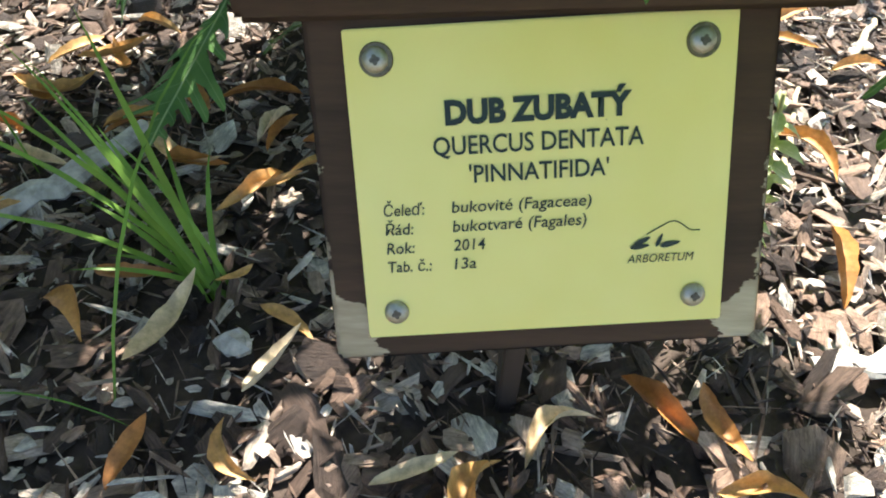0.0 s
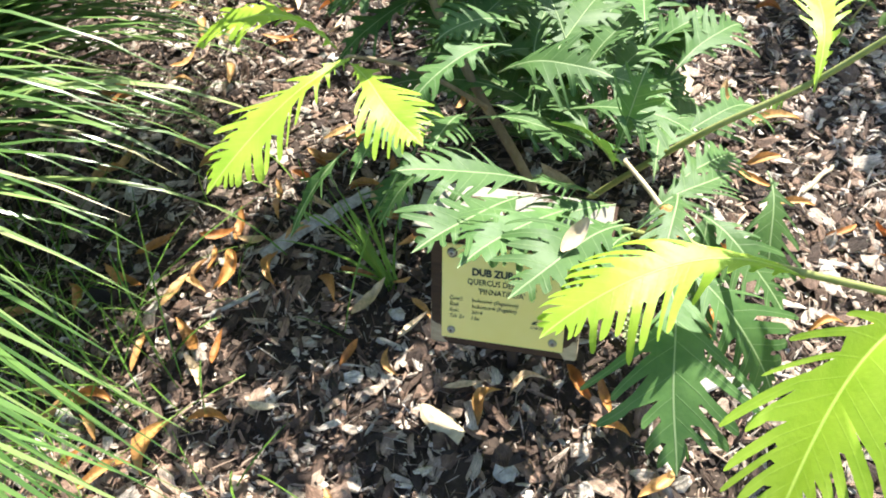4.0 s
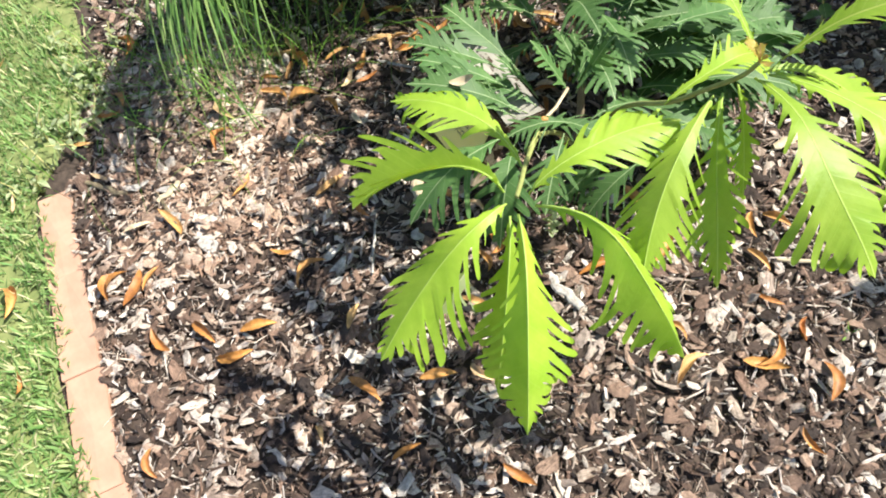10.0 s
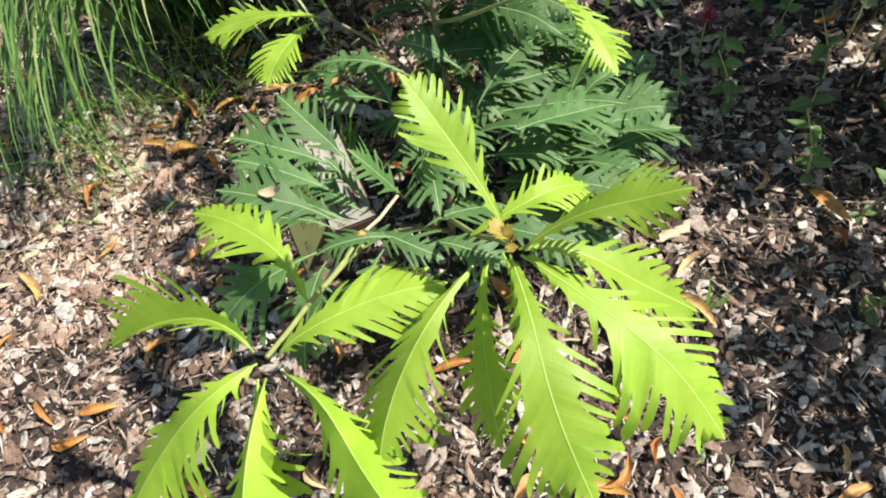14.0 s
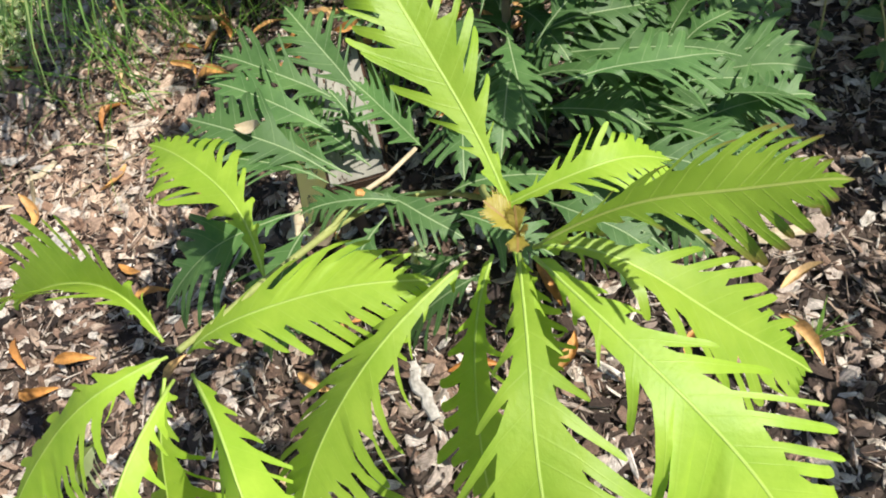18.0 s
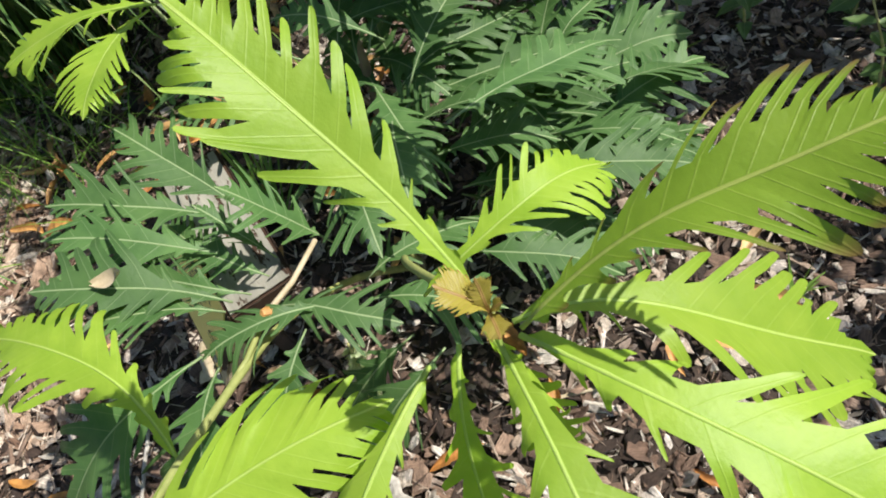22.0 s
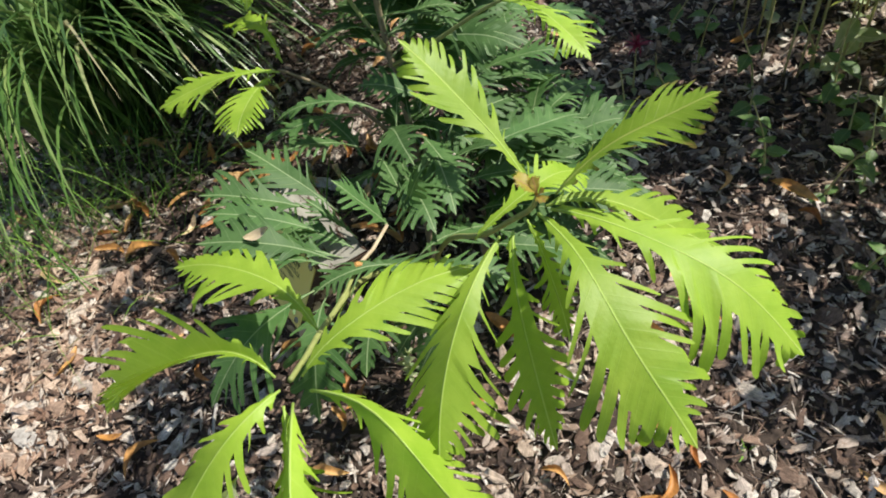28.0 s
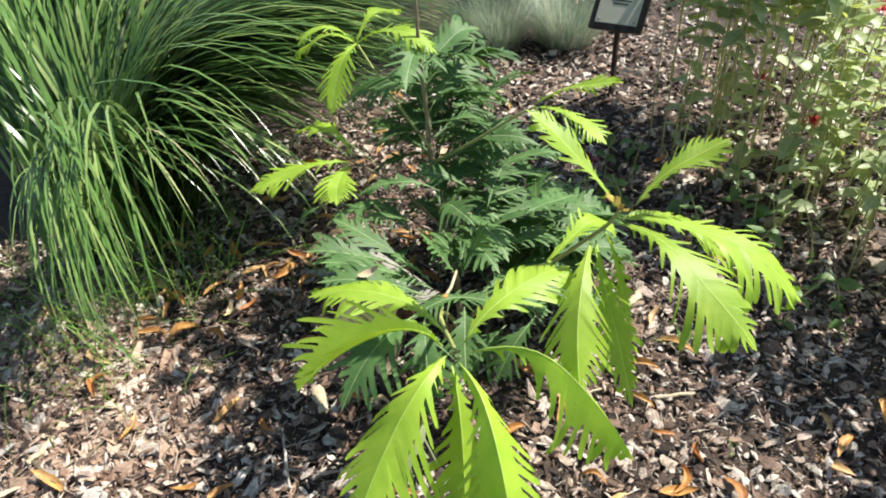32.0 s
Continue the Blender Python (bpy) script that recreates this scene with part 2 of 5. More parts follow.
def painted_wood(name, bare_low, bare_high):
    """Dark brown stain that has flaked off in patches, with bare grey wood under it."""
    m, n, l, b = material(name, 0.85)
    grain = noise_tex(n, l, 40, 6, 0.7, (0.12, 1, 1))
    stain = ramp(n, l, grain, [(0.3, (0.026, 0.013, 0.007)), (0.7, (0.090, 0.046, 0.026))])
    bare = ramp(n, l, grain, [(0.3, bare_low), (0.7, bare_high)])
    at = n.new("ShaderNodeAttribute")
    at.attribute_name = "wear"
    patch = noise_tex(n, l, 55, 5, 0.7, (0.35, 1, 1))
    add = n.new("ShaderNodeMath")
    add.operation = "ADD"
    l.new(at.outputs["Fac"], add.inputs[0])
    l.new(patch, add.inputs[1])
    l.new(mix(n, l, stain, bare, ramp(n, l, add.outputs[0], [(0.93, (0, 0, 0)), (0.96, (1, 1, 1))])), b.inputs["Base Color"])
    bump(n, l, b, grain, 0.5, 0.002)
    return m


PLATE = plate_material()
WOOD = painted_wood("flaking_brown_wood", (0.24, 0.17, 0.10), (0.66, 0.54, 0.38))
CAP = painted_wood("weathered_cap_wood", (0.20, 0.19, 0.155), (0.42, 0.40, 0.34))

# ---- building helpers ----


def thing(name, label, category, group="", kind="", at=(0, 0, 0)):
    ob = tagged(new(name), label, category, group, kind)
    ob.empty_display_size = 0.05
    ob.location = at
    return ob


def make_mesh(name, verts, faces, materials, slots=None, smooth=True, attrs=None):
    me = bpy.data.meshes.new(name)
    me.from_pydata([tuple(v) for v in verts], [], faces)
    for m in materials if isinstance(materials, (list, tuple)) else [materials]:
        me.materials.append(m)
    if slots is not None:
        me.polygons.foreach_set("material_index", slots)
    if smooth:
        me.polygons.foreach_set("use_smooth", [True] * len(faces))
    for key, values in (attrs or {}).items():
        if np.ndim(values) == 2:
            me.attributes.new(key, "FLOAT_VECTOR", "POINT").data.foreach_set("vector", np.ravel(values))
        else:
            me.attributes.new(key, "FLOAT", "POINT").data.foreach_set("value", values)
    me.update()
    return me


def part(name, bm, mat, parent, label=""):
    """Links a bmesh or a mesh as one object under a thing or a part."""
    if isinstance(bm, bmesh.types.BMesh):
        me = bpy.data.meshes.new(name)
        bm.to_mesh(me)
        bm.free()
        me.materials.append(mat)
    else:
        me = bm
    ob = new(name, me)
    ob.parent = parent
    return tagged(ob, label)


def tube(points, radii, sides=7):
    """Vertices and faces of a tapering round bar along points."""
    pts = [Vector(p) for p in points]
    verts, faces = [], []
    ref = Vector((0.31, 0.17, 0.93))
    for i, p in enumerate(pts):
        d = (pts[min(i + 1, len(pts) - 1)] - pts[max(i - 1, 0)]).normalized()
        u = d.cross(ref)
        u = u.normalized() if u.length > 1e-3 else Vector((1, 0, 0))
        v = d.cross(u)
        for k in range(sides):
            a = 2 * math.pi * k / sides
            verts.append(p + (u * math.cos(a) + v * math.sin(a)) * radii[i])
    for i in range(len(pts) - 1):
        for k in range(sides):
            a, b = i * sides + k, i * sides + (k + 1) % sides
            faces.append((a, b, b + sides, a + sides))
    faces.append(tuple(range(sides))[::-1])
    faces.append(tuple(len(verts) - sides + k for k in range(sides)))
    return verts, faces


def spline(points, n):
    """A smooth line of n + 1 places through points."""
    p = [Vector(q) for q in points]
    p = [2 * p[0] - p[1], *p, 2 * p[-1] - p[-2]]
    out = []
    spans = len(p) - 3
    for i in range(n + 1):
        s = min(i / n * spans, spans - 1e-6)
        k, u = int(s), s - int(s)
        a, b, c, d = p[k : k + 4]
        out.append(0.5 * (2 * b + (c - a) * u + (2 * a - 5 * b + 4 * c - d) * u * u + (3 * b - a - 3 * c + d) * u**3))
    return out


def ground_z(x, y):
    """The height of the bed: level, and falling away gently to the east."""
    drop = 0.2 * max(0.0, x - 0.36) if x < 1.2 else 0.168
    soft = 0.012 * math.exp(-abs(x - 0.36) / 0.12)
    swell = 0.010 * noise.noise(Vector((x * 3.1, y * 3.1, 0.3))) + 0.006 * noise.noise(Vector((x * 9, y * 9, 1.7)))
    return -drop - soft + (swell if abs(x) < 4 and abs(y) < 4 else 0.0)


def box_bm(sx, sy, sz, bevel=0.002, m=Matrix()):
    bm = bmesh.new()
    bmesh.ops.create_cube(bm, size=1)
    bmesh.ops.scale(bm, vec=(sx, sy, sz), verts=bm.verts)
    if bevel:
        bmesh.ops.bevel(bm, geom=bm.edges[:], offset=bevel, segments=2, affect="EDGES")
    bm.transform(m)
    return bm


# ---- ground, lawn, kerb ----


def build_ground():
    near = np.linspace(-3.2, 3.2, 81)
    far = np.array([4, 6, 10, 20, 50, 120, 300, 800, 2000.0])
    line = np.concatenate([-far[::-1], near, far])
    verts = [(x, y, ground_z(x, y) - 0.004) for y in line for x in line]
    w = len(line)
    faces = [(j * w + i, j * w + i + 1, (j + 1) * w + i + 1, (j + 1) * w + i) for j in range(w - 1) for i in range(w - 1)]
    ob = new("ground", make_mesh("ground", verts, faces, SOIL))
    return tagged(ob, "dark brown soil of the garden bed under bark mulch", "soil", kind="structure")


ground = build_ground()


def lawn_edge(x):
    """The y of the lawn's edge towards the bed."""
    return -0.69 + 0.19 * max(0.0, min(1.0, (-0.48 - x) / 0.35))


def build_lawn():
    xs = np.linspace(-3.0, 3.0, 61)
    verts, faces = [], []
    for x in xs:
        e = lawn_edge(x) + 0.01 * noise.noise(Vector((x * 14, 0, 0)))
        for k, y in enumerate((e, e - 0.02, e - 0.1, e - 0.4, e - 1.0, e - 2.5)):
            verts.append((x, y, ground_z(x, y) * 0.4 + (-0.010 if k == 0 else 0.000 if k == 1 else 0.008)))
    for i in range(len(xs) - 1):
        for k in range(5):
            a = i * 6 + k
            faces.append((a, a + 6, a + 7, a + 1))
    return tagged(new("lawn", make_mesh("lawn", verts, faces, LAWN_SOIL)), "thin sandy soil under the clipped lawn", "lawn", kind="structure")


lawn = build_lawn()


def build_kerb():
    for i in range(9):
        length = 0.2494
        x = -0.47 + 0.25 * i
        bm = box_bm(length, 0.075, 0.12, 0.0012)
        bmesh.ops.subdivide_edges(bm, edges=bm.edges[:], cuts=1, use_grid_fill=True)
        for v in bm.verts:
            v.co += (0.004 if abs(v.co.x) < 0.1 else 0.0) * noise.noise_vector(v.co * 30 + Vector((i * 3.0, 0, 0)))
        ob = part("kerb_stone", bm, KERB, kerb)
        ob.matrix_local = pose(x + length / 2, -0.652 - 0.002 * math.sin(i * 1.3), -0.052 + ground_z(x, -0.65) * 0.4, 0, 0.4 * math.sin(i * 2.1), -1.0 + 0.4 * math.sin(i * 1.7))


kerb = thing("kerb", "terracotta-coloured concrete edging stones between lawn and bed", "kerb", kind="structure")
build_kerb()


def blades(specs, name, mat, segs=5):
    """Many grass blades in one mesh; a spec is base, azimuth, length, lift in degrees, bend, width."""
    verts, faces = [], []
    for base, az, length, lift, bend, width in specs:
        d = Vector((math.cos(az), math.sin(az), 0))
        side = Vector((-d.y, d.x, 0))
        p, a, k0 = Vector(base), radians(lift), len(verts)
        for s in range(segs + 1):
            u = s / segs
            w = width * (0.55 + 0.45 * min(1, u * 4)) * (1 - u**3) + 0.0002
            verts += [p - side * w / 2, p + side * w / 2]
            step = length / segs
            p = p + (d * math.cos(a) + Vector((0, 0, 1)) * math.sin(a)) * step
            a -= radians(bend) / segs * (0.5 + u)
        for s in range(segs):
            q = k0 + 2 * s
            faces.append((q, q + 1, q + 3, q + 2))
    return make_mesh(name, verts, faces, mat)


def build_lawn_blades():
    rnd = random.Random(5)
    specs = []
    while len(specs) < 52000:
        x, y = rnd.uniform(-1.9, 0.9), rnd.uniform(-1.75, -0.2)
        e = lawn_edge(x)
        if y > e + 0.02 or rnd.random() < (0.8 if noise.noise(Vector((x * 7, y * 7, 7))) > (0.12 if y > e - 0.14 else 0.40) else 0.0):
            continue
        z = ground_z(x, y) * 0.4 + 0.005
        specs.append(((x, y, z), rnd.uniform(0, 6.28), rnd.uniform(0.012, 0.045), rnd.uniform(15, 80), rnd.uniform(10, 80), rnd.uniform(0.0025, 0.007)))
    for _ in range(26000):
        x, y = rnd.uniform(-3.0, 3.0), rnd.uniform(-3.1, -0.75)
        if (-1.9 < x < 0.9 and y > -1.75) or y < lawn_edge(x) - 2.4 or y > lawn_edge(x) - 0.04:
            continue
        specs.append(((x, y, ground_z(x, y) * 0.4 + 0.004), rnd.uniform(0, 6.28), rnd.uniform(0.03, 0.06), rnd.uniform(15, 70), rnd.uniform(10, 80), rnd.uniform(0.008, 0.016)))
    ob = new("lawn_grass", blades(specs, "lawn_grass", LAWN, 2))
    return tagged(ob, "short bright green lawn grass with small weeds", "grass", kind="stuff")


build_lawn_blades()

# ---- the name sign ----
PLATE_W, PLATE_H = 0.150, 0.126


def sign_frame(centre, right, up):
    x = Vector(right).normalized()
    n = x.cross(Vector(up)).normalized()
    y = n.cross(x)
    return Matrix(((x.x, y.x, n.x, centre[0]), (x.y, y.y, n.y, centre[1]), (x.z, y.z, n.z, centre[2]), (0, 0, 0, 1)))


def wear_attr(ob, rule):
    me = ob.data
    me.attributes.new("wear", "FLOAT", "POINT").data.foreach_set("value", [rule(v.co) for v in me.vertices])


def dense_box(sx, sy, sz, bevel, cuts):
    bm = box_bm(sx, sy, sz, 0)
    bmesh.ops.subdivide_edges(bm, edges=bm.edges[:], cuts=cuts, use_grid_fill=True)
    sharp = [e for e in bm.edges if len(e.link_faces) == 2 and e.calc_face_angle() > 1.0]
    bmesh.ops.bevel(bm, geom=sharp, offset=bevel, segments=2, affect="EDGES")
    return bm


def text_mesh(words, size, width, bold=0.0, shear=0.0):
    """A flat mesh of words, its left end at x = 0, scaled to the given width."""
    cu = bpy.data.curves.new("words", "FONT")
    cu.body, cu.size, cu.offset, cu.shear, cu.resolution_u = words, size, bold, shear, 3
    ob = new("words", cu)
    bpy.context.view_layer.update()
    me = bpy.data.meshes.new_from_object(ob.evaluated_get(bpy.context.evaluated_depsgraph_get()))
    bpy.data.objects.remove(ob)
    xs = [v.co.x for v in me.vertices]
    f = width / (max(xs) - min(xs))
    x0 = min(xs)
    for v in me.vertices:
        v.co.x = (v.co.x - x0) * f
    me.materials.clear()
    me.materials.append(INK)
    return me


def build_sign(foot):
    fr = sign_frame((0.0400, 0.1920, 0.2350), (0.149, 0.006, 0.006), (-0.007, 0.071, 0.1045))
    sign = thing("plant_sign", "yellow name plate on a dark flaking wooden board and post", "sign", at=foot)
    to = Matrix.Translation(-Vector(foot)) @ fr

    def put(name, bm, mat, parent, label="", m=Matrix()):
        bm.transform(m)
        ob = part(name, bm, mat, parent, label)
        ob.data.transform(to)
        return ob

    bw, bh, bt = 0.182, 0.145, 0.030
    bm = dense_box(bw, bh, bt, 0.002, 19)
    board = part("board", bm, WOOD, sign, "dark brown board with paint flaking at its edges")

    def board_wear(c):
        corner = 0.66 * max(0.0, min(1.0, (abs(c.x) - 0.060) / 0.022)) * max(0.0, min(1.0, (-0.040 - c.y) / 0.020))
        sides = max(0.0, (abs(c.x) - 0.080) / 0.011) * 0.34 * (c.y < 0.03)
        return 0.10 + corner + sides

    wear_attr(board, board_wear)
    board.data.transform(to @ pose(0.001, -0.001, -bt / 2 - 0.0012))
    roof = part("cap_board", dense_box(0.234, 0.019, 0.078, 0.004, 9), CAP, sign, "weathered cap board, dark stain worn to grey")
    wear_attr(roof, lambda c: 0.53 if c.y > 0.006 else 0.14)
    roof.data.transform(Matrix.Translation(-Vector(foot)) @ sign_frame((0.038, 0.2640, 0.2965), (0.149, 0.001, 0.004), (0.0, 0.03, 1.0)))
    plate = put("name_plate", box_bm(PLATE_W, PLATE_H, 0.002, 0.0006), PLATE, sign, "glossy yellow plastic name plate")

    def words(text, x, v, size, width, bold=0.0, shear=0.0, centre=False):
        me = text_mesh(text, size, width, bold, shear)
        left = -width / 2 - 0.0015 if centre else x
        put("lettering", me, INK, plate, "dark printed lettering", pose(left, PLATE_H / 2 - v, 0.0016))

    words("DUB ZUBATÝ", 0, 0.0372, 0.0125, 0.0725, 0.0006, centre=True)
    words("QUERCUS DENTATA", 0, 0.0493, 0.0104, 0.083, 0.0001, centre=True)
    words("'PINNATIFIDA'", 0, 0.0608, 0.0100, 0.0555, 0.0001, centre=True)
    for row, (a, b, wa, wb) in enumerate((("Čeleď:", "bukovité (Fagaceae)", 0.0165, 0.0565), ("Řád:", "bukotvaré (Fagales)", 0.0115, 0.0545), ("Rok:", "2014", 0.0115, 0.0130), ("Tab. č.:", "13a", 0.0180, 0.0090))):
        v = 0.0728 + 0.0080 * row
        words(a, -0.0645, v, 0.0068, wa, 0.00003, 0.12)
        words(b, -0.0370, v, 0.0068, wb, 0.00003, 0.12)
    words("ARBORETUM", 0.0345, 0.0985, 0.0050, 0.0275, 0.0, 0.2)
    hill = spline([(0.0425, -0.0235, 0), (0.0480, -0.0205, 0), (0.0525, -0.0185, 0), (0.0560, -0.0195, 0), (0.0600, -0.0225, 0), (0.0640, -0.0228, 0)], 18)
    v, f = tube([p + Vector((0, 0, 0.0013)) for p in hill], [0.00022] * 19, 5)
    put("emblem_hill", make_mesh("emblem_hill", v, f, INK), INK, plate)
    for cx, cy, a, ln in ((0.0405, -0.0262, 25, 0.0075), (0.0395, -0.0285, 5, 0.0080), (0.0475, -0.0262, 65, 0.0060), (0.0520, -0.0280, 10, 0.0085)):
        pts = [(math.cos(t) * ln / 2, math.sin(t) * ln * 0.14 * (1 - 0.3 * math.cos(t)), 0) for t in np.linspace(0, 2 * math.pi, 17)[:-1]]
        put("emblem_leaf", make_mesh("emblem_leaf", pts, [tuple(range(16))], INK), INK, plate, m=pose(cx, cy, 0.0016, 0, 0, a))
    for sx, sy, washer in ((-0.0630, 0.0515, 1), (0.0612, 0.0518, 1), (0.0625, -0.0510, 0), (-0.0625, -0.0515, 0)):
        if washer:
            bm = bmesh.new()
            bmesh.ops.create_cone(bm, cap_ends=True, segments=24, radius1=0.0066, radius2=0.0062, depth=0.0006)
            put("washer", bm, DARK_STEEL, sign, "dark brown metal washer", pose(sx + 0.0004, sy, 0.0014))
        bm = bmesh.new()
        bmesh.ops.create_uvsphere(bm, u_segments=24, v_segments=12, radius=0.0052)
        bmesh.ops.bisect_plane(bm, geom=bm.verts[:] + bm.edges[:] + bm.faces[:], plane_co=(0, 0, 0), plane_no=(0, 0, -1), clear_outer=True)
        bmesh.ops.scale(bm, vec=(1, 1, 0.55), verts=bm.verts)
        for fc in bm.faces:
            fc.smooth = True
        screw = put("screw", bm, STEEL, sign, "domed steel screw", pose(sx, sy, 0.0014))
        # no hollow is cut: a flat dark star paints the recess's shade
        bm = bmesh.new()
        outer = [bm.verts.new((r * math.cos(t), r * math.sin(t), 0)) for t, r in ((2 * math.pi * k / 12, 0.0021 if k % 3 else 0.0014) for k in range(12))]
        bm.faces.new(outer)
        put("star_recess_shade", bm, RECESS_SHADE, screw, "flat dark star painted as the shade of a recess", pose(sx, sy, 0.00440, 0, 0, 20 * sx * 100))
    height = 0.235 - foot[2]
    bm = box_bm(0.013, 0.020, height + 0.04, 0.0015, pose(-0.003, 0.016, (height + 0.04) / 2 - 0.06))
    part("post", bm, POST, sign, "dark square wooden post")
    return sign


build_sign((0.046, 0.200, ground_z(0.046, 0.2) - 0.003))


def build_far_sign(foot):
    sign = thing("plant_sign", "pale plate on a dark sloping board on a thin post", "sign", at=foot)
    part("post", box_bm(0.016, 0.016, 0.30, 0.002, pose(0, 0, 0.135)), POST, sign)
    tilt = pose(0.0, 0.0, 0.335, -38, 0, 18) @ pose(0, 0, 0, 90)
    part("board", box_bm(0.19, 0.16, 0.022, 0.002, tilt @ pose(0, 0, -0.012)), POST, sign, "dark brown board")
    plate = part("name_plate", box_bm(0.15, 0.126, 0.002, 0.0006, tilt @ pose(0, 0.004, 0.001)), PALE_PLATE, sign, "pale plastic name plate")
    for k, w in enumerate((0.05, 0.07, 0.055)):
        part("lettering", box_bm(w, 0.005, 0.0008, 0, tilt @ pose(0, 0.035 - 0.012 * k, 0.0022)), INK, plate, "small dark lettering")
    for sx, sy in ((-0.063, 0.055), (0.063, 0.055), (-0.063, -0.048), (0.063, -0.048)):
        bm = bmesh.new()
        bmesh.ops.create_cone(bm, cap_ends=True, segments=14, radius1=0.005, radius2=0.003, depth=0.003)
        bm.transform(tilt @ pose(sx, sy, 0.003))
        part("screw", bm, STEEL, sign)


PALE_PLATE = simple_material("pale_plate", (0.62, 0.60, 0.45), (0.70, 0.68, 0.52), 12, 0.4)
build_far_sign((-0.50, 1.72, ground_z(-0.50, 1.72) - 0.003))

# ---- the oak ----


YOUNG_LOBES = ((0.085, 0.15), (0.16, 0.24), (0.238, 0.36), (0.325, 0.62), (0.42, 0.92), (0.50, 1.0), (0.572, 1.0), (0.64, 0.95), (0.703, 0.86), (0.762, 0.74), (0.817, 0.60), (0.868, 0.45), (0.912, 0.31), (0.952, 0.17))
SPARSE_LOBES = ((0.14, 0.20), (0.26, 0.55), (0.40, 1.0), (0.55, 0.95), (0.69, 0.70), (0.83, 0.40))
OLD_LOBES = ((0.15, 0.18), (0.265, 0.55), (0.385, 0.95), (0.50, 1.0), (0.61, 0.86), (0.715, 0.62), (0.815, 0.40), (0.91, 0.20))
# along the leaf: the solid part's share of the half width, and the share of a lobe's pitch that is open
YOUNG_BLADE = ((0.0, 0.62, 0.30), (0.20, 0.46, 0.36), (0.36, 0.33, 0.42), (0.46, 0.33, 0.36), (0.56, 0.39, 0.28), (0.70, 0.48, 0.22), (0.85, 0.54, 0.18), (1.0, 0.58, 0.14))
OLD_BLADE = ((0.0, 0.42, 0.30), (0.20, 0.34, 0.30), (0.40, 0.30, 0.32), (0.60, 0.36, 0.30), (0.80, 0.44, 0.24), (1.0, 0.52, 0.20))


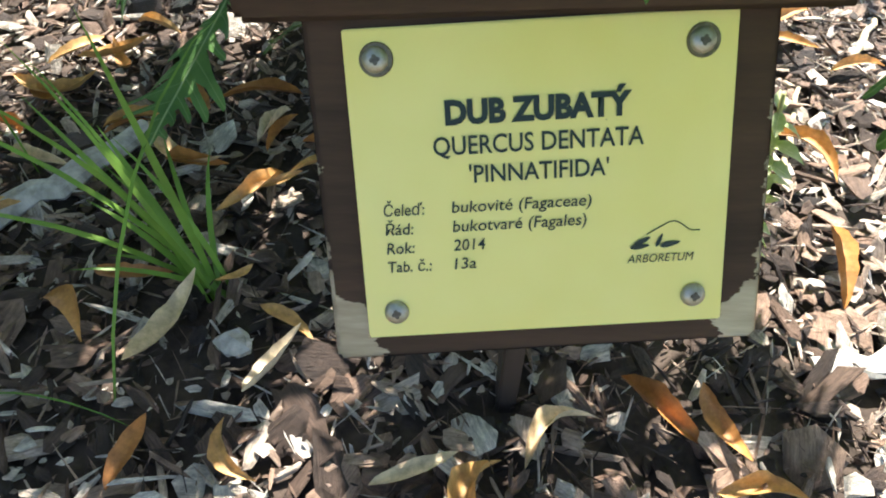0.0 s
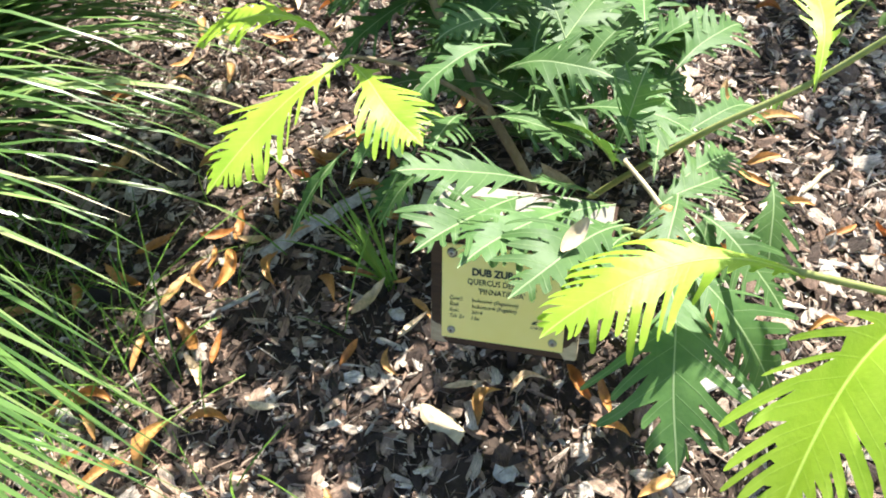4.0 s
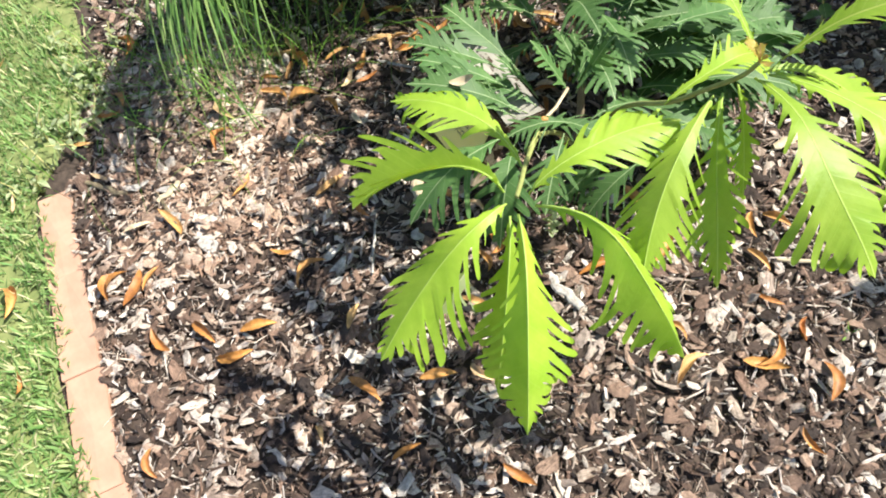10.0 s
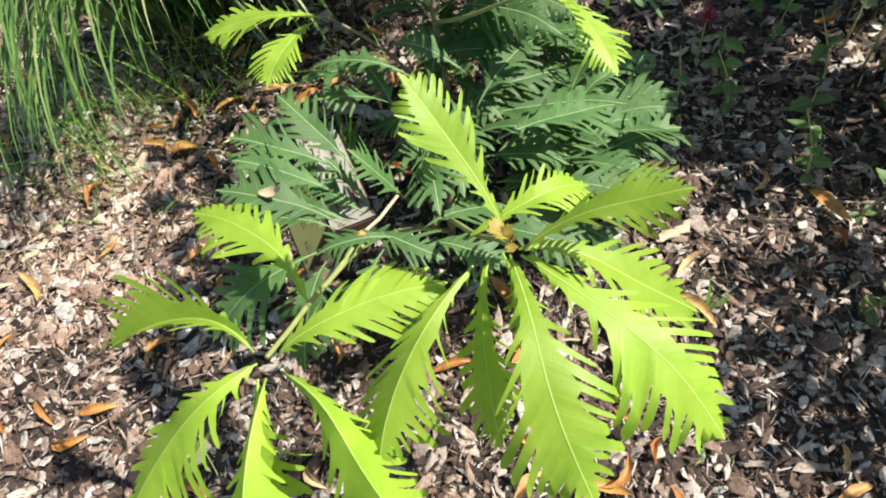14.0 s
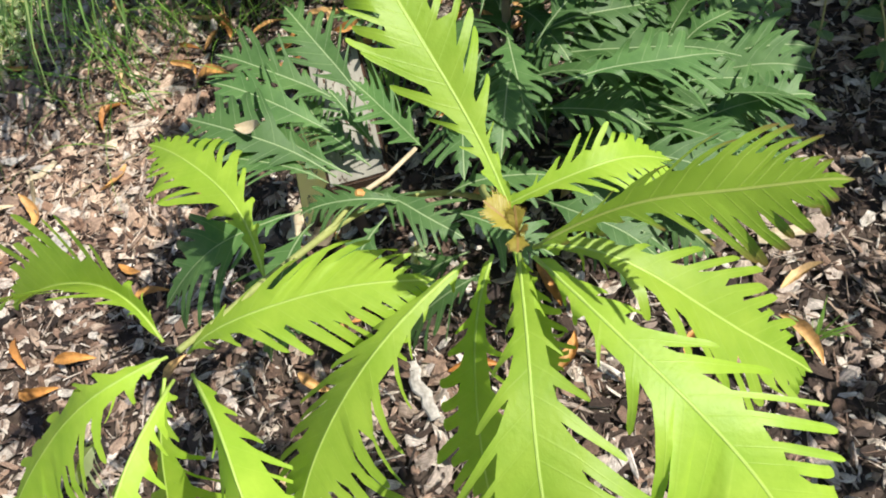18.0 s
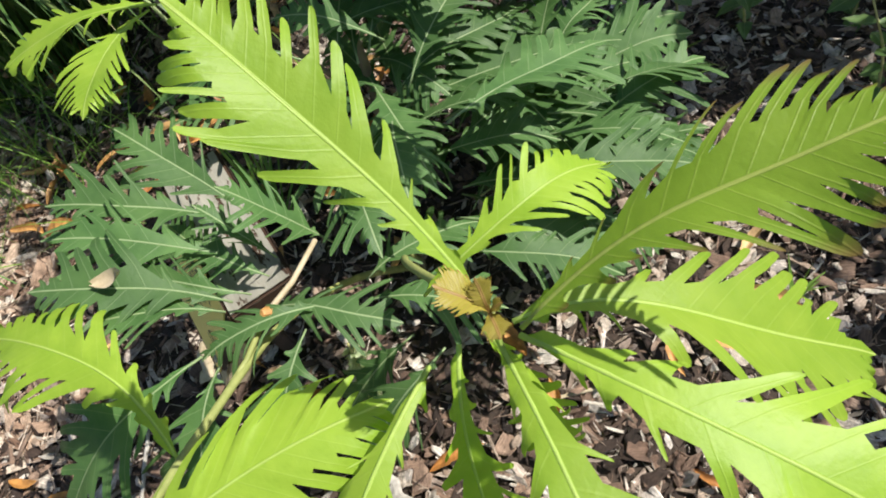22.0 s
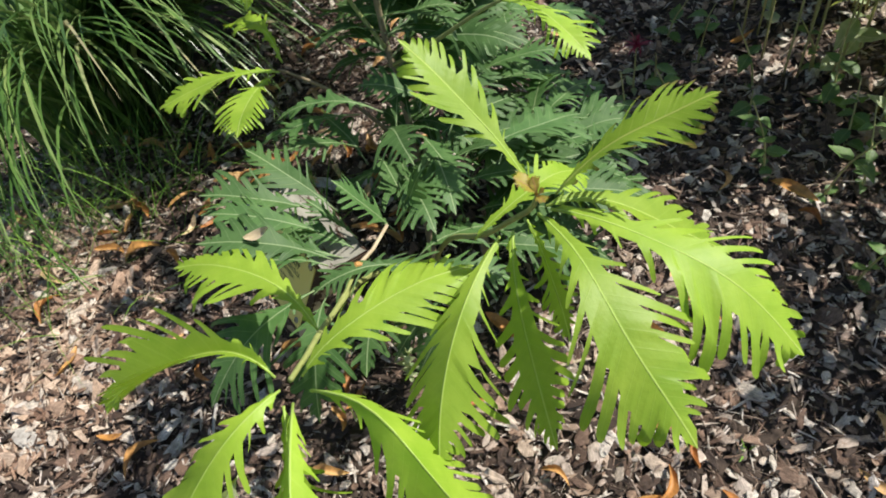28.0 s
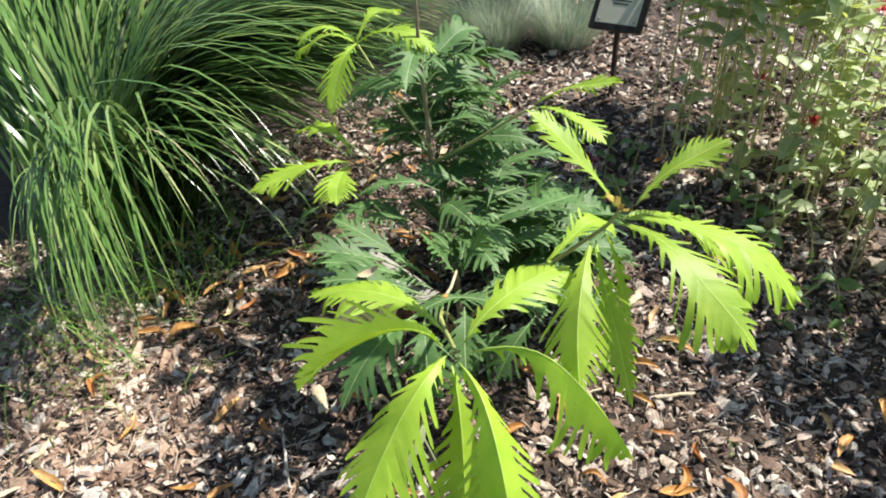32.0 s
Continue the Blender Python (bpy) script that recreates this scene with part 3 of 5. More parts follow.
def oak_leaf(parent, b, m, t, mat, half=0.21, aged=False, roll=0.0, cup=14.0, droop=0.25, seed=0, label="", sparse=False, sweep=1.0, solid=1.0):
    """One deeply cut oak leaf; its midrib runs from b through m to t."""
    rnd = random.Random(seed * 7919 + 13)
    b, m, t = Vector(b), Vector(m), Vector(t)
    c = 2 * m - (b + t) / 2
    length = (m - b).length + (t - m).length
    wide = half * length * (1.0 if aged else 0.94)
    plan, blade = (OLD_LOBES, OLD_BLADE) if aged else (YOUNG_LOBES, YOUNG_BLADE)
    plan = SPARSE_LOBES if sparse else plan
    bx, by, bz = zip(*blade)
    snake = rnd.uniform(-0.022, 0.022)

    def frame_at(s):
        u = min(max(s, 0.0), 1.0)
        p = b * (1 - u) ** 2 + c * 2 * u * (1 - u) + t * u * u
        d = ((c - b) * (1 - u) + (t - c) * u).normalized()
        flat = d.cross(Vector((0, 0, 1)))
        return p + d * (s - u) * length + flat * snake * length * math.sin(math.pi * 2 * u) + Vector((0, 0, 0.012 * length * math.sin(9 * u + snake * 90) * u)), d

    _, dm = frame_at(0.5)
    side0 = dm.cross(Vector((0, 0, 1)))
    side0 = (side0 if side0.length > 0.15 else Vector((1, 0.3, 0))).normalized()
    side0 = Matrix.Rotation(radians(roll), 3, dm) @ side0
    wave = rnd.uniform(0, 6.28)

    def place(s, w, ripple=0.0):
        p, d = frame_at(s)
        side = (side0 - d * side0.dot(d)).normalized()
        nrm = side.cross(d)
        a = abs(w)
        rise = a * math.tan(radians(cup)) - droop * a * a / max(wide, 1e-4) + ripple
        rise += 0.14 * a * math.sin(s * 9 + wave + (2.0 if w > 0 else 0.0))
        return p + side * w + nrm * rise

    verts, faces, across, beside, edge = [], [], [], [], []

    def add(s, w, q, ed=0.0, ripple=0.0):
        verts.append(place(s, w, ripple))
        across.append(abs(w))
        beside.append(q)
        edge.append(ed)
        return len(verts) - 1

    start, tip = add(0.015, 0, 0.003), add(1.04, 0, 0.003, 1.0)
    n = len(plan)
    for sg in (-1, 1):
        stops = [s + rnd.uniform(-0.026, 0.026) * (1.2 - s) + 0.014 * sg for s, _ in plan]
        gaps = [stops[0] - 0.05] + [(stops[i] + stops[i + 1]) / 2 for i in range(n - 1)] + [min(stops[-1] + 0.03, 0.985)]
        spine_gap = [add(s, 0, 0.5 * length * (stops[1] - stops[0])) for s in gaps]
        spine_mid = [add(s, 0, 0.0) for s in stops]
        last = None
        lean = (rnd.uniform(0.75, 1.15) if aged else rnd.uniform(0.95, 1.20)) * sweep / length
        for i in range(n):
            s, g0, g1 = stops[i], gaps[i], gaps[i + 1]
            w = wide * plan[i][1] * (rnd.uniform(0.55, 1.18) if aged else rnd.uniform(0.78, 1.10))
            fused = rnd.random() < 0.16 and s > 0.4
            win = min(w * solid * float(np.interp(s, bx, by)) * rnd.uniform(0.85, 1.2) * (1.5 if fused else 1.0), 0.8 * w)
            cut = 0.70 if sparse else min(0.75, float(np.interp(s, bx, bz)) * rnd.choice((0.5, 0.8, 1.0, 1.3, 2.1)))
            sh = win * lean * 0.8
            narrow = float(np.interp(s, (0.10, 0.30, 0.60), (0.42, 0.48, 0.92))) * rnd.uniform(0.85, 1.1)
            wag = rnd.uniform(-0.35, 0.35) * (g1 - g0) if aged else 0.0
            h0, h1 = (s - g0) * (1 - cut), (g1 - s) * (1 - cut)
            k0 = add(s - h0 + sh, sg * win * 0.98, h0 * length, 0.25)
            k1 = add(s + sh, sg * win, 0.0, 0.25)
            k2 = add(s + h1 + sh, sg * win * 1.02, h1 * length, 0.25)
            quads = [(spine_gap[i], spine_mid[i], k1, k0), (spine_mid[i], spine_gap[i + 1], k2, k1)]
            quads.append((spine_gap[i], k0, last) if last is not None else (start, spine_gap[i], k0))
            last = k2
            bend = rnd.uniform(-0.010, 0.004) * length / 0.15
            row = (k0, k1, k2)
            swing = rnd.uniform(0.80, 1.14) if aged else rnd.uniform(0.88, 1.10)
            for r, wd in ((0.25, 1.0), (0.60, 0.97), (0.86, 0.84), (0.96, 0.52)):
                ww = win + (w - win) * r
                sc = s + (win * 0.8 + (ww - win) * swing) * lean + wag * r * r
                wd *= 1 - (1 - narrow) * min(1.0, r / 0.6)
                jag = 0.20 if aged else 0.06
                e0, e1 = h0 * wd * rnd.uniform(1 - jag, 1 + jag / 2), h1 * wd * rnd.uniform(1 - jag, 1 + jag / 2)
                z = bend * r * r
                nxt = (add(sc - e0, sg * ww * 1.0, e0 * length, r, z), add(sc, sg * ww, 0.0, r, z - 0.0004), add(sc + e1, sg * ww, e1 * length, r, z))
                quads += [(row[0], row[1], nxt[1], nxt[0]), (row[1], row[2], nxt[2], nxt[1])]
                row = nxt
            e = add(s + (win * 0.8 + (w - win) * swing) * lean + wag, sg * w, 0.0, 1.0, bend)
            quads += [(row[0], row[1], e), (row[1], row[2], e)]
            faces += [q if sg < 0 else q[::-1] for q in quads]
        faces.append((spine_gap[-1], tip, last) if sg < 0 else (last, tip, spine_gap[-1]))
    # the midrib and stalk
    rib = [frame_at(s)[0] - Vector((0, 0, 0.0007)) for s in np.linspace(0, 0.97, 12)]
    v, f = tube(rib, [0.0013 * (length / 0.15) ** 0.5 * (1 - 0.8 * k / 11) for k in range(12)], 5)
    k = len(verts)
    verts += v
    faces += [tuple(q + k for q in fc) for fc in f]
    across += [0.0] * len(v)
    beside += [0.0] * len(v)
    edge += [0.0] * len(v)
    me = make_mesh("leaf", verts, faces, mat, None, True, {"across": across, "beside": beside, "edge": edge})
    return part("leaf", me, None, parent, label)


oak = thing("oak_shrub", "young oak with deeply cut leaves, dark below, lime-green above", "shrub", at=(0.06, 0.43, ground_z(0.06, 0.43) - 0.004))
OAK_AT = Vector(oak.location)


def branch(points, r0, r1, mat, label=""):
    line = spline([Vector(p) - OAK_AT for p in points], 6 * len(points))
    v, f = tube(line, [r0 + (r1 - r0) * k / (len(line) - 1) for k in range(len(line))], 8)
    return part("branch", make_mesh("branch", v, f, mat), None, oak, label)


LEAF_COUNT = [0]


def leaf(b, m, t, mat=None, **kw):
    LEAF_COUNT[0] += 1
    kw.setdefault("seed", LEAF_COUNT[0])
    mat = mat or YOUNG
    label = {"young_oak_leaf": "fresh lime-green lobed leaf", "old_oak_leaf": "dark green lobed leaf", "faded_oak_leaf": "pale faded lobed leaf"}.get(mat.name, "reddish-tinged young lobed leaf")
    return oak_leaf(oak, Vector(b) - OAK_AT, Vector(m) - OAK_AT, Vector(t) - OAK_AT, mat, label=label, **kw)


def old(b, t, rise=0.02, **kw):
    b, t = Vector(b), Vector(t)
    kw.setdefault("half", 0.30)
    kw.setdefault("droop", 0.35)
    return leaf(b, (b + t) / 2 + Vector((0, 0, rise)), t, OLD, aged=True, **kw)


branch([(0.06, 0.43, -0.02), (0.02, 0.46, 0.12), (-0.07, 0.51, 0.26), (-0.123, 0.525, 0.39), (-0.135, 0.53, 0.50), (-0.142, 0.528, 0.62), (-0.150, 0.535, 0.78)], 0.009, 0.003, BARK, "grey-brown main stem")
branch([(0.05, 0.44, 0.03), (0.13, 0.42, 0.18), (0.235, 0.402, 0.333), (0.32, 0.408, 0.412), (0.378, 0.412, 0.484), (0.425, 0.407, 0.545), (0.447, 0.402, 0.585)], 0.0048, 0.0026, GREEN_STEM, "green-brown shoot")
branch([(0.06, 0.43, 0.04), (0.12, 0.35, 0.19), (0.190, 0.268, 0.300), (0.30, 0.185, 0.398), (0.36, 0.145, 0.445), (0.40, 0.118, 0.478)], 0.005, 0.003, GREEN_STEM, "green-brown shoot")
branch([(-0.05, 0.50, 0.23), (-0.10, 0.46, 0.31), (-0.135, 0.42, 0.37), (-0.165, 0.36, 0.43), (-0.17, 0.345, 0.44)], 0.004, 0.002, BARK)
branch([(-0.123, 0.525, 0.38), (-0.03, 0.55, 0.45), (0.05, 0.60, 0.52), (0.09, 0.62, 0.55)], 0.004, 0.0025, GREEN_STEM)
branch([(-0.10, 0.52, 0.34), (-0.15, 0.60, 0.37), (-0.20, 0.68, 0.40), (-0.24, 0.74, 0.42)], 0.004, 0.0025, BARK)
branch([(-0.12, 0.52, 0.42), (-0.17, 0.505, 0.48), (-0.23, 0.485, 0.56), (-0.285, 0.475, 0.625)], 0.004, 0.0025, GREEN_STEM)

# the low shoot over the sign
leaf((0.398, 0.104, 0.470), (0.424, 0.015, 0.465), (0.458, -0.110, 0.360), half=0.27, droop=0.25, cup=-14, sweep=1.25)
leaf((0.420, 0.109, 0.470), (0.540, 0.055, 0.478), (0.625, 0.005, 0.360), half=0.22, cup=-46, droop=0.1, sweep=1.35)
leaf((0.415, 0.100, 0.468), (0.475, 0.060, 0.400), (0.530, 0.010, 0.270), half=0.20, cup=-20)
leaf((0.390, 0.107, 0.482), (0.326, 0.055, 0.498), (0.284, -0.059, 0.443), half=0.24, cup=50, droop=0.1)
leaf((0.425, 0.130, 0.480), (0.539, 0.175, 0.505), (0.642, 0.197, 0.405), half=0.21, cup=-46, droop=0.1, sweep=1.35)
leaf((0.318, 0.172, 0.408), (0.205, 0.142, 0.438), (0.112, 0.066, 0.424), half=0.23, cup=4, droop=0.4)
leaf((0.408, 0.130, 0.485), (0.408, 0.212, 0.520), (0.416, 0.330, 0.505), half=0.27, cup=6, droop=0.4)
# the tall shoot with its bud
leaf((0.440, 0.402, 0.590), (0.376, 0.386, 0.655), (0.306, 0.362, 0.708), half=0.22)
leaf((0.470, 0.406, 0.605), (0.486, 0.480, 0.645), (0.515, 0.545, 0.666), RED_YOUNG, half=0.26)
leaf((0.325, 0.392, 0.420), (0.325, 0.485, 0.450), (0.315, 0.571, 0.413), half=0.24)
leaf((0.450, 0.410, 0.570), (0.490, 0.485, 0.545), (0.545, 0.575, 0.455), half=0.25)
leaf((0.460, 0.408, 0.575), (0.570, 0.460, 0.575), (0.678, 0.508, 0.500), half=0.26, droop=0.4, cup=8)
leaf((0.450, 0.400, 0.566), (0.570, 0.375, 0.580), (0.686, 0.368, 0.510), half=0.25, droop=0.4, cup=8)
leaf((0.425, 0.385, 0.530), (0.490, 0.345, 0.460), (0.560, 0.325, 0.330), half=0.17)
leaf((0.430, 0.365, 0.540), (0.490, 0.268, 0.530), (0.557, 0.194, 0.455), half=0.24, droop=0.4, cup=-16, sweep=1.35)
leaf((0.430, 0.400, 0.540), (0.460, 0.405, 0.470), (0.490, 0.405, 0.380), half=0.15)
for az, out, up in ((226, 0.021, 0.025), (345, 0.018, 0.010), (170, 0.009, 0.019), (60, 0.007, 0.009)):
    d = Vector((math.cos(radians(az)), math.sin(radians(az)), 0))
    at = Vector((0.447, 0.402, 0.585))
    leaf(at, at + d * out * 0.35 + Vector((0, 0, up * 0.55)), at + d * out + Vector((0, 0, up)), BUD, half=0.36, cup=24, solid=2.0)
# small side shoots
leaf((-0.165, 0.345, 0.440), (-0.200, 0.263, 0.452), (-0.258, 0.158, 0.413), half=0.22)
leaf((-0.158, 0.335, 0.443), (-0.105, 0.278, 0.460), (-0.045, 0.227, 0.450), half=0.30)
leaf((-0.185, 0.360, 0.440), (-0.260, 0.362, 0.478), (-0.350, 0.330, 0.445), half=0.20)
leaf((0.090, 0.620, 0.550), (0.165, 0.645, 0.545), (0.240, 0.648, 0.515), half=0.25)
leaf((0.088, 0.622, 0.555), (0.155, 0.655, 0.600), (0.240, 0.676, 0.625), half=0.2)
for k, (az, ln, dz) in enumerate(((200, 0.17, -0.03), (300, 0.15, -0.06), (20, 0.19, 0.04), (110, 0.16, 0.04), (250, 0.12, 0.05))):
    d = Vector((math.cos(radians(az)), math.sin(radians(az)), 0))
    at = Vector((-0.285, 0.475, 0.625))
    leaf(at, at + d * ln * 0.5 + Vector((0, 0, 0.02 + dz / 2)), at + d * ln + Vector((0, 0, dz - 0.03)), half=0.23)

# older leaves
old((0.167, 0.246, 0.345), (0.074, 0.104, 0.408), half=0.41, rise=0.018, cup=10, droop=0.2)
old((0.160, 0.262, 0.330), (0.085, 0.165, 0.362), half=0.36, rise=0.014, roll=-20)
old((0.150, 0.285, 0.325), (0.075, 0.225, 0.345), half=0.38, rise=0.010)
old((0.172, 0.236, 0.345), (0.128, 0.135, 0.388), half=0.34, rise=0.012, roll=15)
old((0.058, 0.278, 0.330), (-0.030, 0.140, 0.395), half=0.30, rise=0.012, cup=20, droop=0.1)
old((0.112, 0.268, 0.335), (0.020, 0.128, 0.400), half=0.28, rise=0.016, cup=14)
old((0.065, 0.300, 0.325), (-0.078, 0.232, 0.396), half=0.32, rise=0.010, cup=12)
old((0.143, 0.356, 0.303), (0.110, 0.300, 0.420), half=0.36, rise=0.006)
old((-0.051, 0.398, 0.320), (-0.060, 0.285, 0.375), half=0.34, rise=0.012)
old((0.000, 0.440, 0.400), (-0.090, 0.300, 0.410), half=0.17, rise=0.030)
old((0.139, 0.367, 0.300), (0.160, 0.420, 0.410), half=0.32, rise=0.010)
old((0.178, 0.268, 0.318), (0.268, 0.365, 0.305), half=0.36, rise=0.018)
old((0.152, 0.514, 0.370), (0.130, 0.724, 0.310), half=0.27, rise=0.012)
old((0.130, 0.300, 0.318), (0.060, 0.262, 0.372), half=0.34, rise=0.006, roll=25)
old((0.110, 0.250, 0.300), (0.010, 0.215, 0.325), half=0.34, rise=0.016)
old((-0.110, 0.440, 0.33), (-0.155, 0.260, 0.33), half=0.20)
old((-0.160, 0.500, 0.155), (-0.215, 0.370, 0.090), half=0.26, rise=0.0)
old((-0.150, 0.262, 0.385), (-0.212, 0.184, 0.304), half=0.24, rise=0.014, sparse=True)
old((-0.060, 0.268, 0.365), (-0.117, 0.222, 0.290), half=0.24, rise=0.016)
old((0.017, 0.506, 0.28), (0.088, 0.773, 0.25))
old((0.104, 0.496, 0.28), (0.167, 0.626, 0.26), half=0.34)
old((0.016, 0.570, 0.28), (-0.058, 0.744, 0.24), half=0.33)
old((0.114, 0.641, 0.22), (0.213, 0.754, 0.17), half=0.34)
old((0.078, 0.634, 0.22), (0.098, 0.816, 0.19), half=0.32)
old((0.190, 0.362, 0.28), (0.189, 0.494, 0.25), half=0.34)
old((0.205, 0.350, 0.27), (0.288, 0.461, 0.24), half=0.34)
old((0.213, 0.466, 0.25), (0.320, 0.585, 0.21), half=0.34)
old((0.263, 0.245, 0.30), (0.240, 0.140, 0.20))
old((0.258, 0.370, 0.25), (0.262, 0.256, 0.18))
old((-0.033, 0.497, 0.33), (-0.195, 0.581, 0.31))
old((0.314, 0.386, 0.30), (0.334, 0.265, 0.23))
old((0.114, 0.383, 0.30), (0.042, 0.488, 0.29), half=0.34)
old((0.043, 0.549, 0.25), (0.052, 0.784, 0.21))
old((0.005, 0.587, 0.25), (-0.094, 0.759, 0.22))
old((0.101, 0.626, 0.20), (0.187, 0.783, 0.15))
old((-0.041, 0.736, 0.18), (-0.068, 0.953, 0.15))
old((-0.021, 0.509, 0.26), (-0.205, 0.511, 0.24))
old((-0.125, 0.530, 0.47), (-0.230, 0.490, 0.42), half=0.22)
old((-0.130, 0.530, 0.52), (-0.040, 0.630, 0.52), half=0.22)
old((-0.138, 0.529, 0.58), (-0.210, 0.610, 0.60), half=0.22)
old((-0.138, 0.529, 0.60), (-0.040, 0.510, 0.62), half=0.22)
old((-0.125, 0.530, 0.44), (0.000, 0.670, 0.40), half=0.22)
old((-0.120, 0.525, 0.40), (-0.250, 0.440, 0.33), half=0.24)
old((0.203, 0.200, 0.350), (0.242, 0.015, 0.300), half=0.36, rise=0.035)
old((0.215, 0.210, 0.340), (0.330, 0.120, 0.270), half=0.34, rise=0.035)
old((0.230, 0.290, 0.330), (0.330, 0.200, 0.300), half=0.34, rise=0.02)
old((0.215, 0.320, 0.320), (0.205, 0.200, 0.345), half=0.30, rise=0.02)


def fill_old_leaves():
    rnd = random.Random(11)
    for k in range(84):
        az, r = rnd.uniform(0, 6.28), rnd.uniform(0.03, 0.17)
        b = Vector((0.08 + r * math.cos(az) * 1.1, 0.48 + r * math.sin(az) * 1.5, rnd.uniform(0.08, 0.27)))
        a2 = az + rnd.uniform(-0.7, 0.7)
        ln = rnd.uniform(0.11, 0.20)
        t = b + Vector((math.cos(a2) * ln, math.sin(a2) * ln, rnd.uniform(-0.06, 0.03)))
        if t.y < 0.36 or (t.x < 0.0 and t.y < 0.45) or t.x > 0.30 or (t.x > 0.2 and t.y < 0.5):
            continue
        old(b, t, roll=rnd.uniform(-30, 30), seed=900 + k, half=rnd.uniform(0.26, 0.38))
    for k in range(58):
        u = (k % 40) / 39
        a2 = k * 2.4 + rnd.uniform(-0.4, 0.4)
        out = rnd.uniform(0.0, 0.09) * (k > 39)
        d = Vector((math.cos(a2), math.sin(a2), 0))
        b = Vector((-0.11 - 0.05 * u, 0.525 + 0.015 * u, 0.36 + 0.27 * u)) + d * out
        t = b + d * rnd.uniform(0.11, 0.19) + Vector((0, 0, rnd.uniform(-0.05, 0.06)))
        if (t.y < 0.42 and u < 0.6) or (t.x > -0.05 and t.y < 0.62) or t.x < -0.40 or (t.y < 0.52 and u > 0.4 and k % 10 < 7):
            continue
        old(b, t, roll=rnd.uniform(-30, 30), seed=1000 + k, half=rnd.uniform(0.26, 0.38))
    for k in range(30):
        a2 = radians(rnd.uniform(70, 215))
        b = Vector((rnd.uniform(-0.24, -0.12), rnd.uniform(0.56, 0.70), rnd.uniform(0.34, 0.54)))
        t = b + Vector((math.cos(a2), math.sin(a2), 0)) * rnd.uniform(0.12, 0.18) + Vector((0, 0, rnd.uniform(-0.04, 0.04)))
        old(b, t, roll=rnd.uniform(-25, 25), seed=1600 + k, half=rnd.uniform(0.28, 0.38))
    for k in range(16):
        a2 = radians(rnd.uniform(60, 250))
        b = Vector((rnd.uniform(-0.28, -0.18), rnd.uniform(0.66, 0.78), rnd.uniform(0.30, 0.48)))
        t = b + Vector((math.cos(a2), math.sin(a2), 0)) * rnd.uniform(0.12, 0.18) + Vector((0, 0, rnd.uniform(-0.04, 0.03)))
        old(b, t, roll=rnd.uniform(-25, 25), seed=1700 + k, half=rnd.uniform(0.28, 0.38))
    for k in range(18):
        a2 = rnd.uniform(0.3, 3.0)
        b = Vector((rnd.uniform(-0.19, 0.0), rnd.uniform(0.62, 0.76), rnd.uniform(0.24, 0.42)))
        t = b + Vector((math.cos(a2), math.sin(a2), 0)) * rnd.uniform(0.13, 0.19) + Vector((0, 0, rnd.uniform(-0.05, 0.03)))
        old(b, t, roll=rnd.uniform(-25, 25), seed=1800 + k, half=rnd.uniform(0.28, 0.36))
    for k in range(22):
        a2 = rnd.uniform(0, 6.28)
        b = Vector((rnd.uniform(-0.08, 0.10), rnd.uniform(0.40, 0.54), rnd.uniform(0.26, 0.36)))
        t = b + Vector((math.cos(a2), math.sin(a2), 0)) * rnd.uniform(0.12, 0.19) + Vector((0, 0, rnd.uniform(-0.02, 0.06)))
        if t.y < 0.34 or t.x > 0.22 or t.x < -0.24:
            continue
        old(b, t, roll=rnd.uniform(-25, 25), seed=1400 + k, half=rnd.uniform(0.28, 0.38))
    for k in range(38):
        az = rnd.uniform(-0.5, 3.3)
        b = Vector((0.06 + rnd.uniform(-0.08, 0.12), 0.60 + rnd.uniform(0.0, 0.12), rnd.uniform(0.09, 0.24)))
        ln = rnd.uniform(0.13, 0.21)
        t = b + Vector((math.cos(az) * ln, math.sin(az) * ln, rnd.uniform(-0.06, 0.02)))
        if t.x > 0.26 or t.y > 0.94:
            continue
        old(b, t, roll=rnd.uniform(-25, 25), seed=1200 + k, half=rnd.uniform(0.28, 0.38))


fill_old_leaves()

def oval_dry():
    """A small dry leaf, cupped along its middle."""
    verts, faces = [], []
    for i in range(8):
        u = i / 7
        w = 0.0085 * math.sin(math.pi * (0.04 + 0.92 * u)) ** 0.8
        for c in (-1, -0.5, 0, 0.5, 1):
            verts.append(((u - 0.5) * 0.040, c * w, 0.004 * abs(c) ** 1.5 + 0.006 * (u - 0.5) ** 2 * 4))
    for i in range(7):
        for k in range(4):
            a = 5 * i + k
            faces.append((a, a + 1, a + 6, a + 5))
    return make_mesh("fallen_leaf", verts, faces, PALE_TWIG)


# the pale snapped twig that lies in the crown
twig = thing("snapped_twig", "pale snapped twig with an orange bud husk, caught among leaves", "twig", at=(0.202, 0.268, 0.346))
v, f = tube([(-0.05, 0.075, -0.012), (-0.02, 0.035, -0.008), (0, 0, 0), (0.015, -0.02, 0.002)], [0.0028, 0.003, 0.0032, 0.0022])
part("stick", make_mesh("stick", v, f, PALE_TWIG), None, twig)
# this piece is the low shoot's own stem, doubled over its branch
v, f = tube([(0, 0, 0), (0.03, -0.035, 0.0), (0.06, -0.06, 0.02)], [0.003, 0.003, 0.0026])
part("stalk", make_mesh("stalk", v, f, GREEN_STEM), None, twig, "yellow-green stem of the low oak shoot")
bm = bmesh.new()
bmesh.ops.create_icosphere(bm, subdivisions=2, radius=0.009)
bmesh.ops.scale(bm, vec=(0.8, 1.1, 0.8), verts=bm.verts)
for q in bm.verts:
    q.co += 0.002 * noise.noise_vector(q.co * 200)
part("husk", bm, FALLEN, twig, "orange bud husk")

